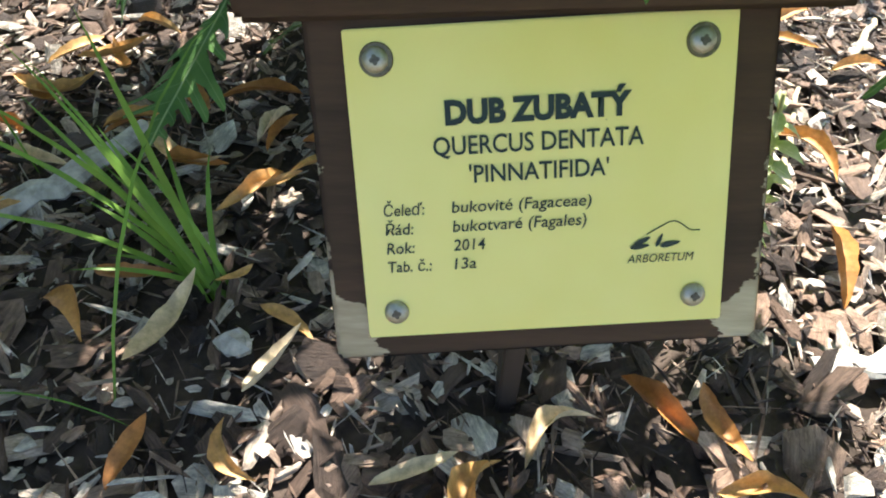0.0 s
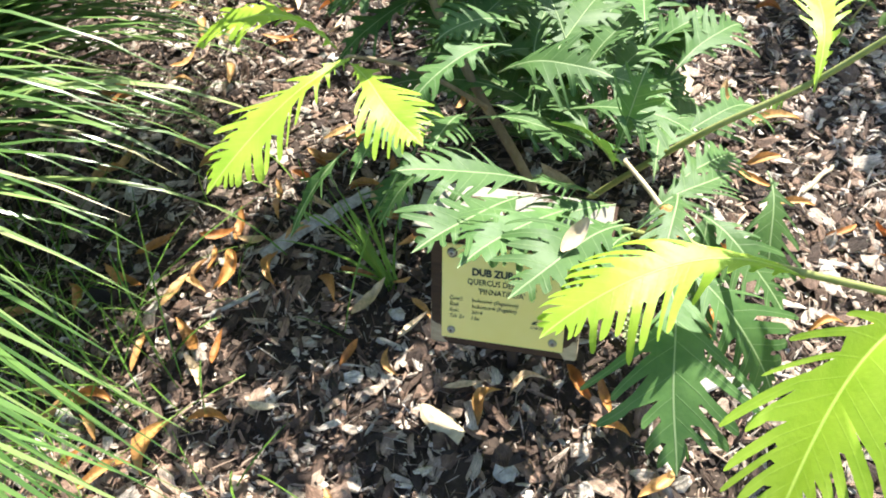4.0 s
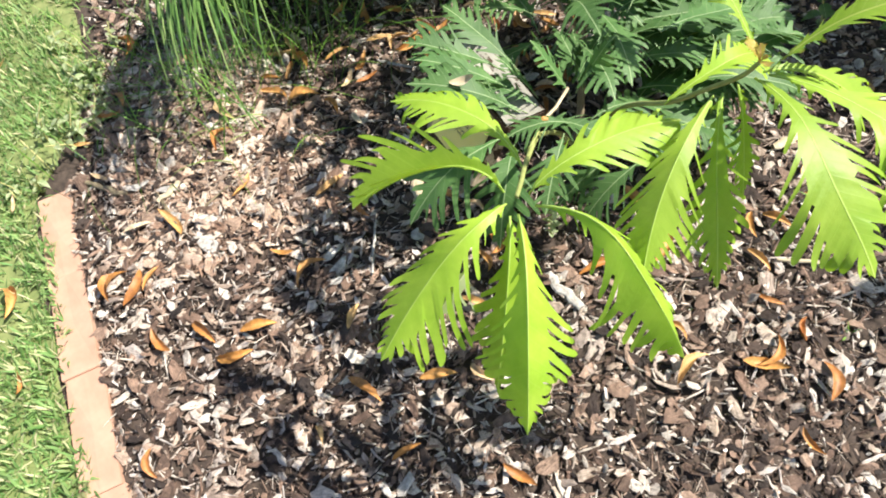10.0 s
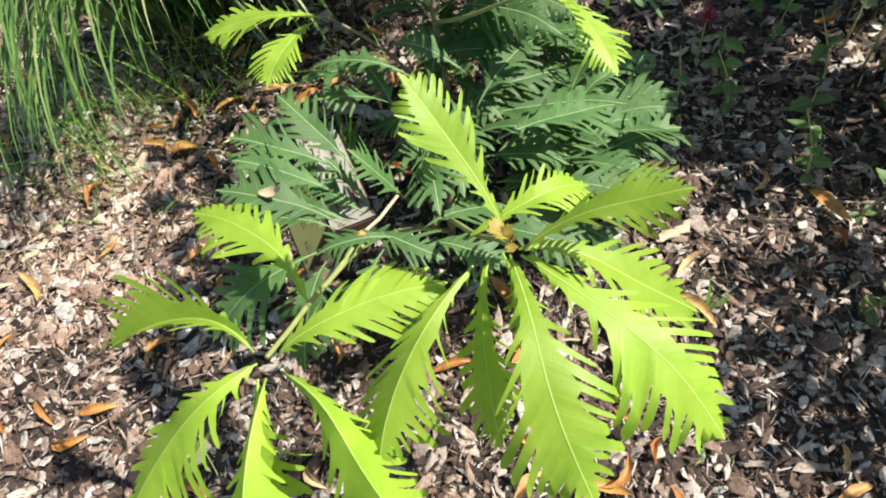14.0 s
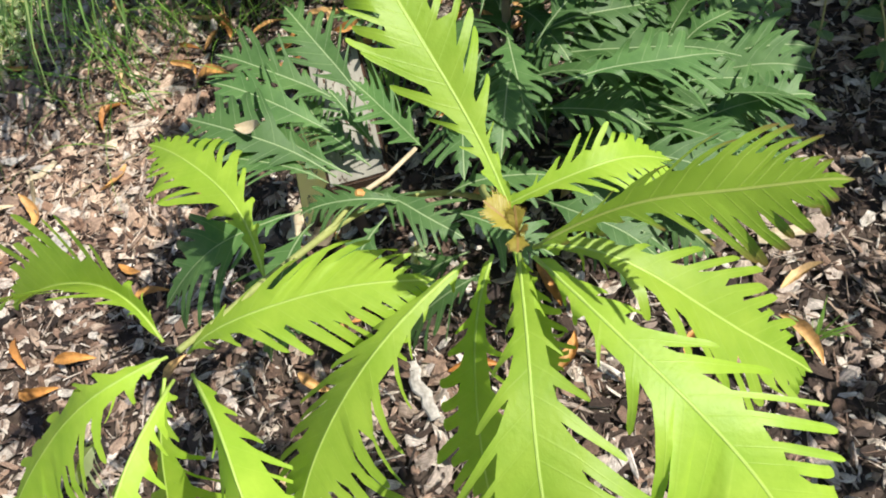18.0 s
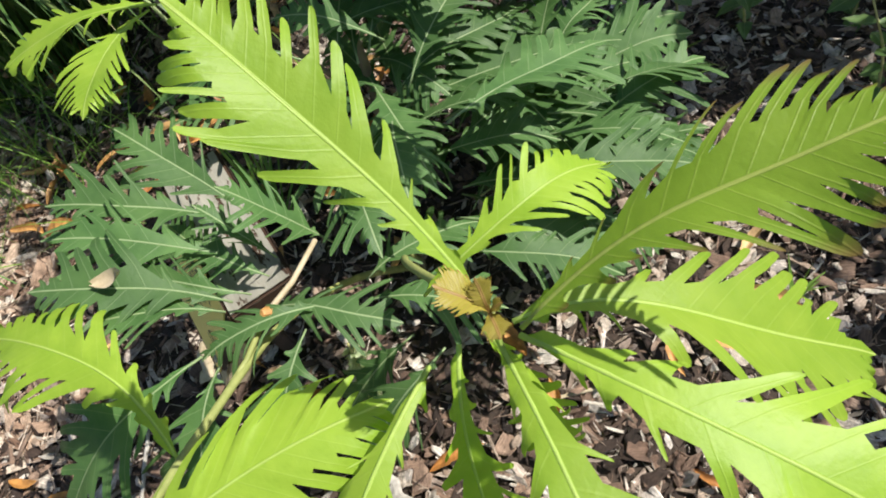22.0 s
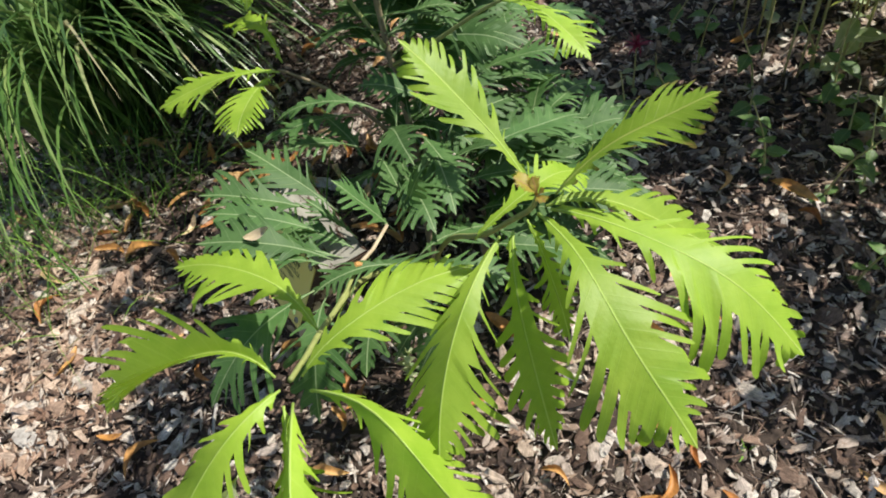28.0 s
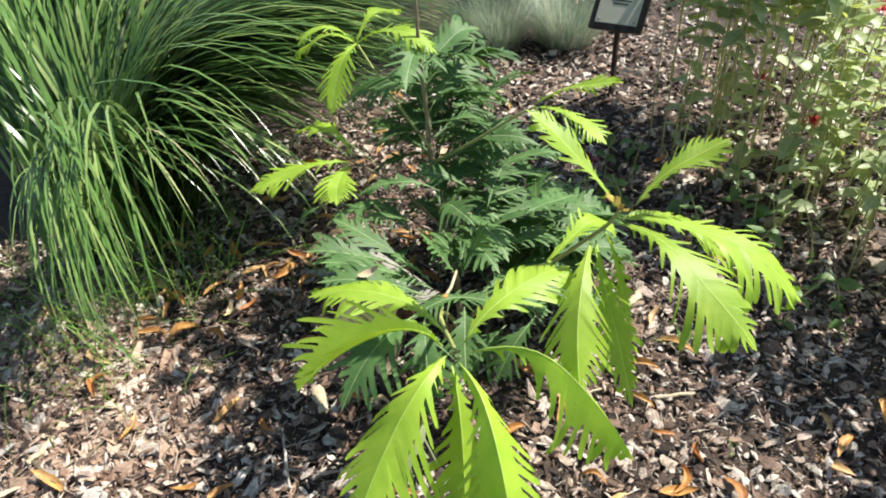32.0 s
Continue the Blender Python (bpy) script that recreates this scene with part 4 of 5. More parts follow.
# a dry leaf caught on the old leaves, and the pale faded sprig under the low shoot
dry = tagged(new("fallen_leaf", oval_dry()), "pale dry curled leaf resting on dark oak leaves", "leaf")
dry.matrix_world = pose(0.118, 0.176, 0.408, 12, -20, 60)
faded = leaf((0.440, 0.030, 0.445), (0.449, 0.006, 0.432), (0.458, -0.030, 0.395), FADED, half=0.42, aged=True, sparse=True, cup=-20)

# ---- tall grass clump ----


def build_clump(centre, spread, count, single, limit, back, low, seed, south=-0.58):
    rnd = random.Random(seed)
    clump = thing("ornamental_grass", "large fountain-shaped clump of long arching green grass blades", "grass", "tall grass clumps", at=(centre[0], centre[1], ground_z(*centre) - 0.005))

    def spec():
        while True:
            near, stray = rnd.random() < 0.45, 0.12 * (rnd.random() < 0.10)
            az = radians(rnd.uniform(-35, 65)) if near else rnd.uniform(0, 6.28)
            a0, r = az + rnd.gauss(0, 0.6), 0.24 * math.sqrt(rnd.random())
            ln, lift = (rnd.uniform(1.05, 1.6) if near else rnd.uniform(0.8, 1.45)) * spread, rnd.uniform(64, 87)
            curl = lift + (rnd.uniform(35, 68) if near else rnd.uniform(35, 85))
            reach, high, a, shade = 0.0, 0.0, radians(lift), 0.0
            for s in range(12):
                reach, high = reach + math.cos(a) * ln / 12, high + math.sin(a) * ln / 12
                a -= radians(curl) / 12 * (0.5 + s / 12)
                shade = min(shade, r * math.sin(a0) + math.sin(az) * reach - 0.77 * high)
            east, north = r * math.cos(a0) + math.cos(az) * reach, r * math.sin(a0) + math.sin(az) * reach
            if centre[1] + shade < south or high < 0.01 or high > 0.62 or east > stray + min(limit, back - 0.85 * min(north, 0.0)) or north < low:
                continue
            return ((r * math.cos(a0), r * math.sin(a0), 0), az, ln, lift, curl, rnd.uniform(0.0055, 0.0135))

    for k in range(single):
        part("blade", blades([spec()], "blade", GRASS, 12), None, clump)
    tagged(part("blade_mass", blades([spec() for _ in range(count)], "blade_mass", GRASS, 12), None, clump), kind="stuff")
    return clump


build_clump((-1.06, 0.05), 1.0, 3000, 280, 0.88, 0.66, -0.33, 21)
build_clump((-1.72, 1.24), 1.0, 1100, 60, 0.74, 0.62, -0.6, 22)


def tuft(name, label, at, count, length, mat, spread=0.012, lift=(45, 88), bend=(10, 90), width=0.003, seed=0, category="grass", group=""):
    rnd = random.Random(seed)
    t = thing(name, label, category, group, at=(at[0], at[1], ground_z(*at) - 0.003))
    for _ in range(count):
        a = rnd.uniform(0, 6.28)
        sp = ((rnd.gauss(0, spread), rnd.gauss(0, spread), 0), a, length * rnd.uniform(0.5, 1.1), rnd.uniform(*lift), rnd.uniform(*bend), width * rnd.uniform(0.7, 1.2))
        part("blade", blades([sp], "blade", mat, 6), None, t)
    return t


def sign_tuft():
    """Upright blades that lean to the west and north."""
    rnd = random.Random(3)
    t = thing("grass_tuft", "small bright green grass tuft in the mulch beside the sign", "grass", at=(-0.174, 0.305, ground_z(-0.174, 0.305) - 0.003))
    for k in range(17):
        side = k > 13
        az = radians(rnd.gauss(150, 24)) if not side else rnd.uniform(0, 6.28)
        sp = ((rnd.gauss(0, 0.005), rnd.gauss(0, 0.005), 0), az, rnd.uniform(0.10, 0.25) * (0.6 if side else 1.0), rnd.uniform(50, 82), rnd.uniform(5, 75), rnd.uniform(0.0035, 0.0065))
        part("blade", blades([sp], "blade", WEED, 7), None, t)


sign_tuft()
tuft("grass_tuft", "tiny bright green grass tuft in sunlit mulch", (0.400, 0.797), 14, 0.075, WEED, 0.004, (35, 85), (5, 60), 0.0035, 4)
tuft("grass_tuft", "tiny green seedling in the mulch", (0.62, 0.66), 5, 0.045, WEED, 0.003, (40, 85), (5, 60), 0.004, 6)
tuft("grass_tuft", "thin dark green grass tuft behind the oak", (0.02, 0.80), 30, 0.20, WEED, 0.02, (50, 88), (20, 100), 0.003, 7)


def build_thin_weeds():
    """Thin wispy grass at the clump's foot."""
    rnd = random.Random(31)
    specs = []
    for _ in range(330):
        x, y = rnd.gauss(-0.66, 0.18), rnd.gauss(-0.08, 0.24)
        if y < lawn_edge(x) or (abs(x - 0.04) < 0.2 and y > 0.1):
            continue
        specs.append(((x, y, ground_z(x, y)), rnd.uniform(0, 6.28), rnd.uniform(0.10, 0.36), rnd.uniform(20, 85), rnd.uniform(10, 120), rnd.uniform(0.0012, 0.0036)))
    tagged(new("wispy_grass", blades(specs, "wispy_grass", WEED, 6)), "thin wispy green grass stems over the mulch", "grass", kind="stuff")


build_thin_weeds()

# ---- blue fescue by the far sign ----


def fescue(at, radius, seed):
    rnd = random.Random(seed)
    f = thing("blue_fescue", "round grey-blue tuft of fine fescue grass", "grass", "fescue tufts", at=(at[0], at[1], ground_z(*at) - 0.004))

    def spec():
        a = rnd.uniform(0, 6.28)
        r = radius * 0.45 * math.sqrt(rnd.random())
        return ((r * math.cos(a), r * math.sin(a), 0), a + rnd.uniform(-0.7, 0.7), radius * rnd.uniform(0.7, 1.15), rnd.uniform(40, 88), rnd.uniform(5, 50), 0.0022)

    for _ in range(40):
        part("blade", blades([spec()], "blade", FESCUE, 4), None, f)
    tagged(part("blade_mass", blades([spec() for _ in range(1500)], "blade_mass", FESCUE, 4), None, f), kind="stuff")


fescue((-1.20, 1.80), 0.24, 1)
fescue((-0.98, 2.02), 0.24, 2)
fescue((-1.55, 2.30), 0.28, 3)

# ---- bee balm and leafy weeds ----


def oval_leaf(length, width, arch, seed, mat):
    """A pointed oval leaf lying along x."""
    rnd = random.Random(seed)
    verts, faces, across = [], [], []
    n = 8
    for i in range(n + 1):
        u = i / n
        w = width * math.sin(math.pi * u**0.8) * (1 - 0.25 * u) * 0.62 + 0.0004
        z = arch * (u - 1.35 * u * u)
        tooth = 1.0 + (0.08 if i % 2 else -0.05)
        for s, vn in ((-1, 0.0), (0, 1.0), (1, 0.0)):
            verts.append((length * u, s * w * tooth, z + abs(s) * w * 0.35 + rnd.uniform(-1, 1) * 0.0008))
            across.append((1.0 - vn) * w)
    for i in range(n):
        for k in (0, 1):
            a = 3 * i + k
            faces.append((a, a + 1, a + 4, a + 3))
    return make_mesh("leaf", verts, faces, mat, attrs={"across": across, "beside": [0.01] * len(verts), "edge": [0.0] * len(verts)})


BALM_LEAVES = [oval_leaf(0.075, 0.034, a, k, BALM) for k, a in enumerate((0.02, -0.005, 0.03, 0.01, -0.02))]
WEED_LEAVES = [oval_leaf(0.070, 0.040, a, k + 10, WEED_LEAF) for k, a in enumerate((0.02, -0.005, 0.03, 0.01, -0.02))]


def petals(seed, mat):
    rnd = random.Random(seed)
    specs = []
    for _ in range(34):
        specs.append(((rnd.gauss(0, 0.004), rnd.gauss(0, 0.004), rnd.uniform(-0.002, 0.004)), rnd.uniform(0, 6.28), rnd.uniform(0.022, 0.040), rnd.uniform(-5, 75), rnd.uniform(20, 120), 0.004))
    return blades(specs, "petals", mat, 4)


def leafy_stem(name, label, at, height, pairs, scale, seed, flower=None, category="plant", group="", lean=0.1, bare=0.12, leaves=BALM_LEAVES):
    rnd = random.Random(seed)
    plant = thing(name, label, category, group, at=(at[0], at[1], ground_z(*at) - 0.004))
    lx, ly = rnd.uniform(-lean, lean) * height, rnd.uniform(-lean, lean) * height
    line = spline([(0, 0, 0), (lx * 0.3, ly * 0.3, height * 0.5), (lx, ly, height)], 8)
    v, f = tube(line, [0.0028 * (1 - 0.5 * k / 8) for k in range(9)], 5)
    part("stem", make_mesh("stem", v, f, BALM_STEM), None, plant)
    turn = rnd.uniform(0, 180)
    for i in range(pairs):
        u = bare + (0.98 - bare) * (i + rnd.uniform(-0.2, 0.2)) / pairs
        p = line[int(u * 8)].lerp(line[min(8, int(u * 8) + 1)], u * 8 - int(u * 8))
        for h in (0, 180):
            ob = part("leaf", rnd.choice(leaves), None, plant)
            sc = scale * rnd.uniform(0.65, 1.2)
            ob.matrix_local = Matrix.Translation(p) @ pose(0, 0, 0, rnd.uniform(-20, 20), rnd.uniform(-25, 35), turn + h + rnd.uniform(-15, 15)) @ Matrix.Diagonal((sc, sc, sc, 1))
        turn += 90
    if flower:
        part("flower_head", petals(seed, flower), None, plant, "shaggy red flower head" if flower is RED else "wilted dark red flower head").location = line[-1]
    return plant


def build_balm():
    rnd = random.Random(44)
    label = "tall bee balm stem with pale yellow-green leaves"
    for k in range(52):
        x, y = rnd.uniform(-0.08, 1.4), rnd.uniform(1.50, 2.7)
        if x < 0.25 and y < 1.8 or x < -0.35 + 0.22 * (y - 1.2):
            continue
        leafy_stem("bee_balm", label, (x, y), rnd.uniform(0.45, 0.62), rnd.randint(5, 7), rnd.uniform(0.55, 1.0), 100 + k, group="bee balm stems", bare=0.30)
    for k in range(26):
        x = rnd.uniform(0.26, 1.15)
        y = 1.32 + rnd.uniform(0.0, 0.26)
        leafy_stem("bee_balm", label, (x, y), rnd.uniform(0.45, 0.75), rnd.randint(5, 7), rnd.uniform(0.6, 1.05), 700 + k, group="bee balm stems", bare=0.30)
    # tall stems added at the right to fleck the nearby mulch with shade
    for k in range(16):
        x, y = rnd.uniform(0.62, 1.20), rnd.uniform(1.25, 1.65)
        leafy_stem("bee_balm", label, (x, y), rnd.uniform(0.75, 1.0), rnd.randint(8, 10), rnd.uniform(0.9, 1.2), 860 + k, group="bee balm stems", bare=0.35)
    # leafy tops stand above view, there to shade the ground in front
    for k in range(25):
        x, y = rnd.uniform(-0.22, 0.27), rnd.uniform(1.40, 1.74)
        leafy_stem("bee_balm", "tall bare bee balm stem, leafy top added for shade", (x, y), rnd.uniform(0.90, 1.15), rnd.randint(12, 14), rnd.uniform(0.9, 1.2), 740 + k, group="bee balm stems", bare=0.48, lean=0.05)
    # back row is added only as occluders, to darken the ground before it
    for k in range(17):
        x, y = rnd.uniform(-0.42, 0.10), rnd.uniform(1.86, 2.16)
        leafy_stem("bee_balm", "tall bare bee balm stem, leafy top added for shade", (x, y), rnd.uniform(0.85, 1.10), rnd.randint(12, 14), rnd.uniform(0.9, 1.2), 960 + k, group="bee balm stems", bare=0.5, lean=0.05)
    leafy_stem("bee_balm", "bee balm stem with a scarlet shaggy flower", (0.13, 1.51), 0.33, 6, 1.0, 301, RED, group="bee balm stems", lean=0)
    leafy_stem("bee_balm", "bee balm stem with a scarlet shaggy flower", (0.34, 1.38), 0.33, 6, 1.0, 302, RED, group="bee balm stems", lean=0)
    leafy_stem("bee_balm", "tall bee balm stem with a scarlet flower", (0.33, 1.66), 0.53, 8, 1.0, 303, RED, group="bee balm stems", lean=0)
    leafy_stem("bee_balm", "short bee balm stem with a wilted dark red flower", (-0.133, 1.123), 0.13, 2, 0.5, 304, DARK_RED, group="bee balm stems", lean=0)
    for k in range(7):
        leafy_stem("bee_balm", "short leafy bee balm stem in the shade", (rnd.uniform(-0.12, 0.55), rnd.uniform(1.45, 1.85)), rnd.uniform(0.25, 0.45), rnd.randint(5, 7), rnd.uniform(0.8, 1.1), 500 + k, group="bee balm stems")
    for k in range(10):
        leafy_stem("bee_balm", label, (rnd.uniform(0.05, 1.0), rnd.uniform(1.75, 2.2)), rnd.uniform(0.55, 0.70), rnd.randint(7, 10), rnd.uniform(0.8, 1.2), 620 + k, group="bee balm stems", bare=0.35)
    for k, (x, y) in enumerate(((0.02, 1.10), (0.12, 1.22), (-0.12, 1.18), (0.25, 1.12), (0.05, 1.32), (0.40, 1.22), (-0.05, 1.02), (0.62, 1.14), (0.52, 1.05), (-0.22, 1.32), (0.30, 1.30), (0.46, 1.32), (0.20, 1.38), (0.36, 1.16), (0.70, 1.28), (-0.10, 1.30), (0.58, 1.22), (0.80, 1.10), (0.10, 1.46), (-0.18, 1.40))):
        leafy_stem("leafy_weed", "low leafy green weed in the shaded mulch", (x, y), rnd.uniform(0.08, 0.20), rnd.randint(2, 4), rnd.uniform(0.42, 0.78), 400 + k, group="leafy weeds", lean=0.5, leaves=WEED_LEAVES)


build_balm()


def edge_weeds():
    rnd = random.Random(71)
    for k in range(34):
        x = rnd.uniform(-1.0, -0.50)
        y = lawn_edge(x) + rnd.uniform(-0.10, 0.09)
        leafy_stem("leafy_weed", "small bright green weed at the ragged lawn edge", (x, y), rnd.uniform(0.03, 0.09), rnd.randint(3, 5), rnd.uniform(0.20, 0.42), 800 + k, group="lawn edge weeds", lean=0.6)


edge_weeds()
leafy_stem("leafy_weed", "low green weed behind the sign board", (0.205, 0.285), 0.20, 24, 0.24, 450, group="leafy weeds", lean=0.1)

# ---- sticks, stone, fallen leaves ----


def lying_stick(name, label, a, b, r, mat, flat=0.5, seed=0, category="stick"):
    """A stick that lies on the mulch from a to b."""
    rnd = random.Random(seed)
    a, b = Vector((*a, 0)), Vector((*b, 0))
    mid = (a + b) / 2
    base = Vector((mid.x, mid.y, ground_z(mid.x, mid.y) + 0.010))
    pts, rad = [], []
    for i in range(9):
        u = i / 8
        p = a.lerp(b, u)
        pts.append(Vector((p.x - base.x + rnd.gauss(0, r * 0.3), p.y - base.y + rnd.gauss(0, r * 0.3), r * 0.6 * flat + rnd.gauss(0, r * 0.05))))
        rad.append(r * (0.75 + 0.25 * math.sin(math.pi * u)) * rnd.uniform(0.9, 1.1))
    v, f = tube(pts, rad, 9)
    zc = r * 0.6 * flat
    v = [Vector((q.x, q.y, zc + (q.z - zc) * flat)) for q in v]
    ob = new(name, make_mesh(name, v, f, mat, smooth=False))
    ob.location = base
    return tagged(ob, label, category)


lying_stick("wood_piece", "flat grey weathered piece of wood on the mulch", (-0.412, 0.298), (-0.270, 0.470), 0.014, GREY_WOOD, 0.7, 1, "wood")
lying_stick("wood_piece", "pale split piece of wood in front of the sign", (-0.070, 0.120), (0.002, 0.080), 0.014, PALE_TWIG, 0.4, 2, "wood")
lying_stick("wood_piece", "grey weathered piece of wood in sunlit mulch", (0.262, 0.234), (0.372, 0.251), 0.010, GREY_WOOD, 0.5, 3, "wood")
lying_stick("wood_piece", "short brown stick lying in sunlit mulch", (-0.457, -0.567), (-0.368, -0.487), 0.007, BARK, 0.9, 10, "wood")
lying_stick("wood_piece", "pale split piece of wood in sunlit mulch", (-0.302, -0.426), (-0.335, -0.368), 0.008, PALE_TWIG, 0.6, 11, "wood")
lying_stick("wood_piece", "pale split piece of wood in the mulch behind the oak", (0.247, 0.786), (0.237, 0.866), 0.011, PALE_TWIG, 0.5, 12, "wood")
lying_stick("twig", "thin grey twig lying on the mulch", (-0.010, -0.010), (0.105, -0.065), 0.003, GREY_WOOD, 1.0, 4, "twig")
lying_stick("twig", "thin brown twig lying on the mulch", (-0.33, -0.42), (-0.22, -0.40), 0.004, BARK, 1.0, 5, "twig")
lying_stick("twig", "thin pale twig lying on the mulch", (0.30, 0.42), (0.36, 0.56), 0.003, PALE_TWIG, 1.0, 6, "twig")
lying_stick("twig", "thin pale twig lying on the mulch", (0.45, 0.63), (0.50, 0.70), 0.004, PALE_TWIG, 1.0, 7, "twig")
lying_stick("twig", "thin grey twig lying on the mulch", (-0.458, 0.178), (-0.386, 0.240), 0.004, GREY_WOOD, 1.0, 9, "twig")
lying_stick("twig", "thin dark twig lying on the mulch", (-0.30, -0.20), (-0.24, -0.33), 0.002, BARK, 1.0, 8, "twig")


def chip_shape(rnd, length, width, thick, small=False):
    """A broken flake of bark: an uneven slab with a worn upper rim."""
    n = rnd.randint(5, 6) if small else rnd.randint(6, 9)
    ring = []
    for k in range(n):
        a = 2 * math.pi * k / n + rnd.uniform(-0.3, 0.3)
        r = rnd.uniform(0.62, 1.15)
        square = 1.0 / max(abs(math.cos(a)), abs(math.sin(a))) ** 0.5
        ring.append((math.cos(a) * r * square * length / 2, math.sin(a) * r * square * width / 2))
    bend, twist = rnd.uniform(-0.8, 0.8) * thick, rnd.uniform(-0.5, 0.5) * thick

    def lift(x, y):
        return bend * (2 * x / length) ** 2 + twist * (2 * x / length) * (2 * y / width)

    verts = [(x * 0.72, y * 0.72, thick * rnd.uniform(0.35, 0.65) + lift(x, y) * 0.6) for x, y in ring]
    verts += [(x, y, thick * rnd.uniform(-0.1, 0.3) + lift(x, y)) for x, y in ring]
    if not small:
        verts += [(x * 0.85, y * 0.85, -thick * 0.5 + lift(x, y)) for x, y in ring]
    faces = [tuple(range(n))]
    for lv in (0,) if small else (0, n):
        faces += [(lv + k, lv + k + n, lv + (k + 1) % n + n, lv + (k + 1) % n) for k in range(n)]
    return verts, faces


rs = random.Random(77)
v, f = chip_shape(rs, 0.034, 0.030, 0.012)
stone = tagged(new("stone", make_mesh("stone", v, f, GREY_WOOD, smooth=False)), "pale grey angular stone chip on the mulch", "stone")
stone.location = (-0.146, 0.248, ground_z(-0.146, 0.248) + 0.012)


def pale_chip(at, length, width, turn, seed):
    rnd = random.Random(seed)
    v, f = chip_shape(rnd, length, width, 0.006)
    ob = tagged(new("bark_piece", make_mesh("bark_piece", v, f, GREY_WOOD, smooth=False)), "bleached grey piece of bark on the mulch", "bark", "bleached bark pieces")
    ob.matrix_world = pose(at[0], at[1], ground_z(*at) + 0.010, rnd.uniform(-8, 8), rnd.uniform(-8, 8), turn)


pale_chip((-0.135, -0.345), 0.095, 0.042, 25, 1)
pale_chip((-0.255, -0.405), 0.085, 0.022, 40, 2)
pale_chip((-0.330, -0.395), 0.070, 0.020, 70, 3)
pale_chip((-0.375, -0.455), 0.055, 0.022, 100, 4)
pale_chip((0.070, 0.050), 0.035, 0.028, 10, 5)
pale_chip((0.500, -0.170), 0.050, 0.022, 120, 6)


def curled_leaf(seed):
    """A narrow dry leaf, curled along and across."""
    rnd = random.Random(seed)
    ln, wd = 0.075, rnd.uniform(0.014, 0.021)
    arch, bow, cupped = rnd.uniform(0.15, 0.6), rnd.uniform(-0.5, 0.5), rnd.uniform(0.4, 1.7)
    twist, lean = rnd.uniform(-1.3, 1.3), rnd.uniform(-0.4, 0.4)
    verts, faces = [], []
    n = 11
    for i in range(n + 1):
        u = i / n
        w = wd * (math.sin(math.pi * u**0.85) ** 0.8) * 0.5 * rnd.uniform(0.88, 1.08) + 0.0003
        x = (u - 0.5) * ln
        y = bow * ln * (u - 0.5) ** 2 * 2
        z = arch * ln * (0.25 - (u - 0.5) ** 2) if seed % 3 else arch * ln * (u - 0.5) ** 2 * 2
        ca, sa = math.cos(lean + twist * (u - 0.5)), math.sin(lean + twist * (u - 0.5))
        for c in (-1, -0.5, 0, 0.5, 1):
            side, up = c * w, cupped * abs(c) ** 1.6 * w + rnd.uniform(-1, 1) * 0.0006
            verts.append((x, y + side * ca - up * sa, z + side * sa + up * ca))
    for i in range(n):
        for k in range(4):
            a = 5 * i + k
            faces.append((a, a + 1, a + 6, a + 5))
    me = make_mesh("fallen_leaf", verts, faces, FALLEN)
    low = min(q.co.z for q in me.vertices)
    for q in me.vertices:
        q.co.z -= low
    return me


CURLED = [curled_leaf(k) for k in range(24)]
LEAF_LABELS = ("dry curled orange fallen leaf on the mulch", "dry curled yellow-brown fallen leaf on the mulch")


def fallen(x, y, turn, length, k, z=None):
    rnd = random.Random(k * 31 + 7)
    ob = tagged(new("fallen_leaf", CURLED[k % 24]), LEAF_LABELS[0] if z is None else "dry curled orange fallen leaf on the lawn", "leaf", "fallen leaves")
    z = ground_z(x, y) + 0.015 if z is None else z
    s = length / 0.075
    ob.matrix_world = pose(x, y, z, rnd.uniform(-18, 18), rnd.uniform(-8, 8), turn) @ Matrix.Diagonal((s, s, s, 1))
    return ob


# the leaves that lie about the sign
fallen(-0.195, 0.262, 64, 0.079, 0)
fallen(-0.233, 0.302, -2, 0.066, 1)
fallen(-0.266, 0.277, -41, 0.063, 2)
fallen(-0.116, 0.232, 59, 0.061, 3)
fallen(-0.111, 0.268, -36, 0.054, 4)
fallen(0.139, 0.193, -44, 0.068, 5)
fallen(0.181, 0.188, -69, 0.055, 6)
fallen(-0.017, 0.156, 19, 0.060, 7)
fallen(0.07, 0.184, 34, 0.062, 8)
fallen(0.196, 0.149, -8, 0.057, 9)
fallen(-0.198, 0.17, 80, 0.053, 10)
fallen(-0.136, 0.165, -56, 0.049, 11)
fallen(-0.231, 0.434, -31, 0.086, 12)
fallen(-0.151, 0.482, 69, 0.059, 13)
fallen(0.305, 0.327, -101, 0.080, 14)
fallen(-0.157, 0.307, 37, 0.031, 15)
fallen(-0.28, 0.485, 7, 0.067, 16)
fallen(-0.371, 0.596, 49, 0.065, 17)
fallen(-0.142, 0.408, 31, 0.045, 18)
fallen(-0.333, 0.597, 19, 0.073, 51)
fallen(-0.290, 0.481, 22, 0.045, 52)
fallen(-0.217, 0.425, -8, 0.060, 53)
fallen(-0.233, 0.516, -64, 0.070, 54)
fallen(-0.150, 0.474, -112, 0.055, 55)
fallen(-0.153, 0.389, -132, 0.071, 56)
fallen(-0.399, 0.483, -32, 0.055, 57)
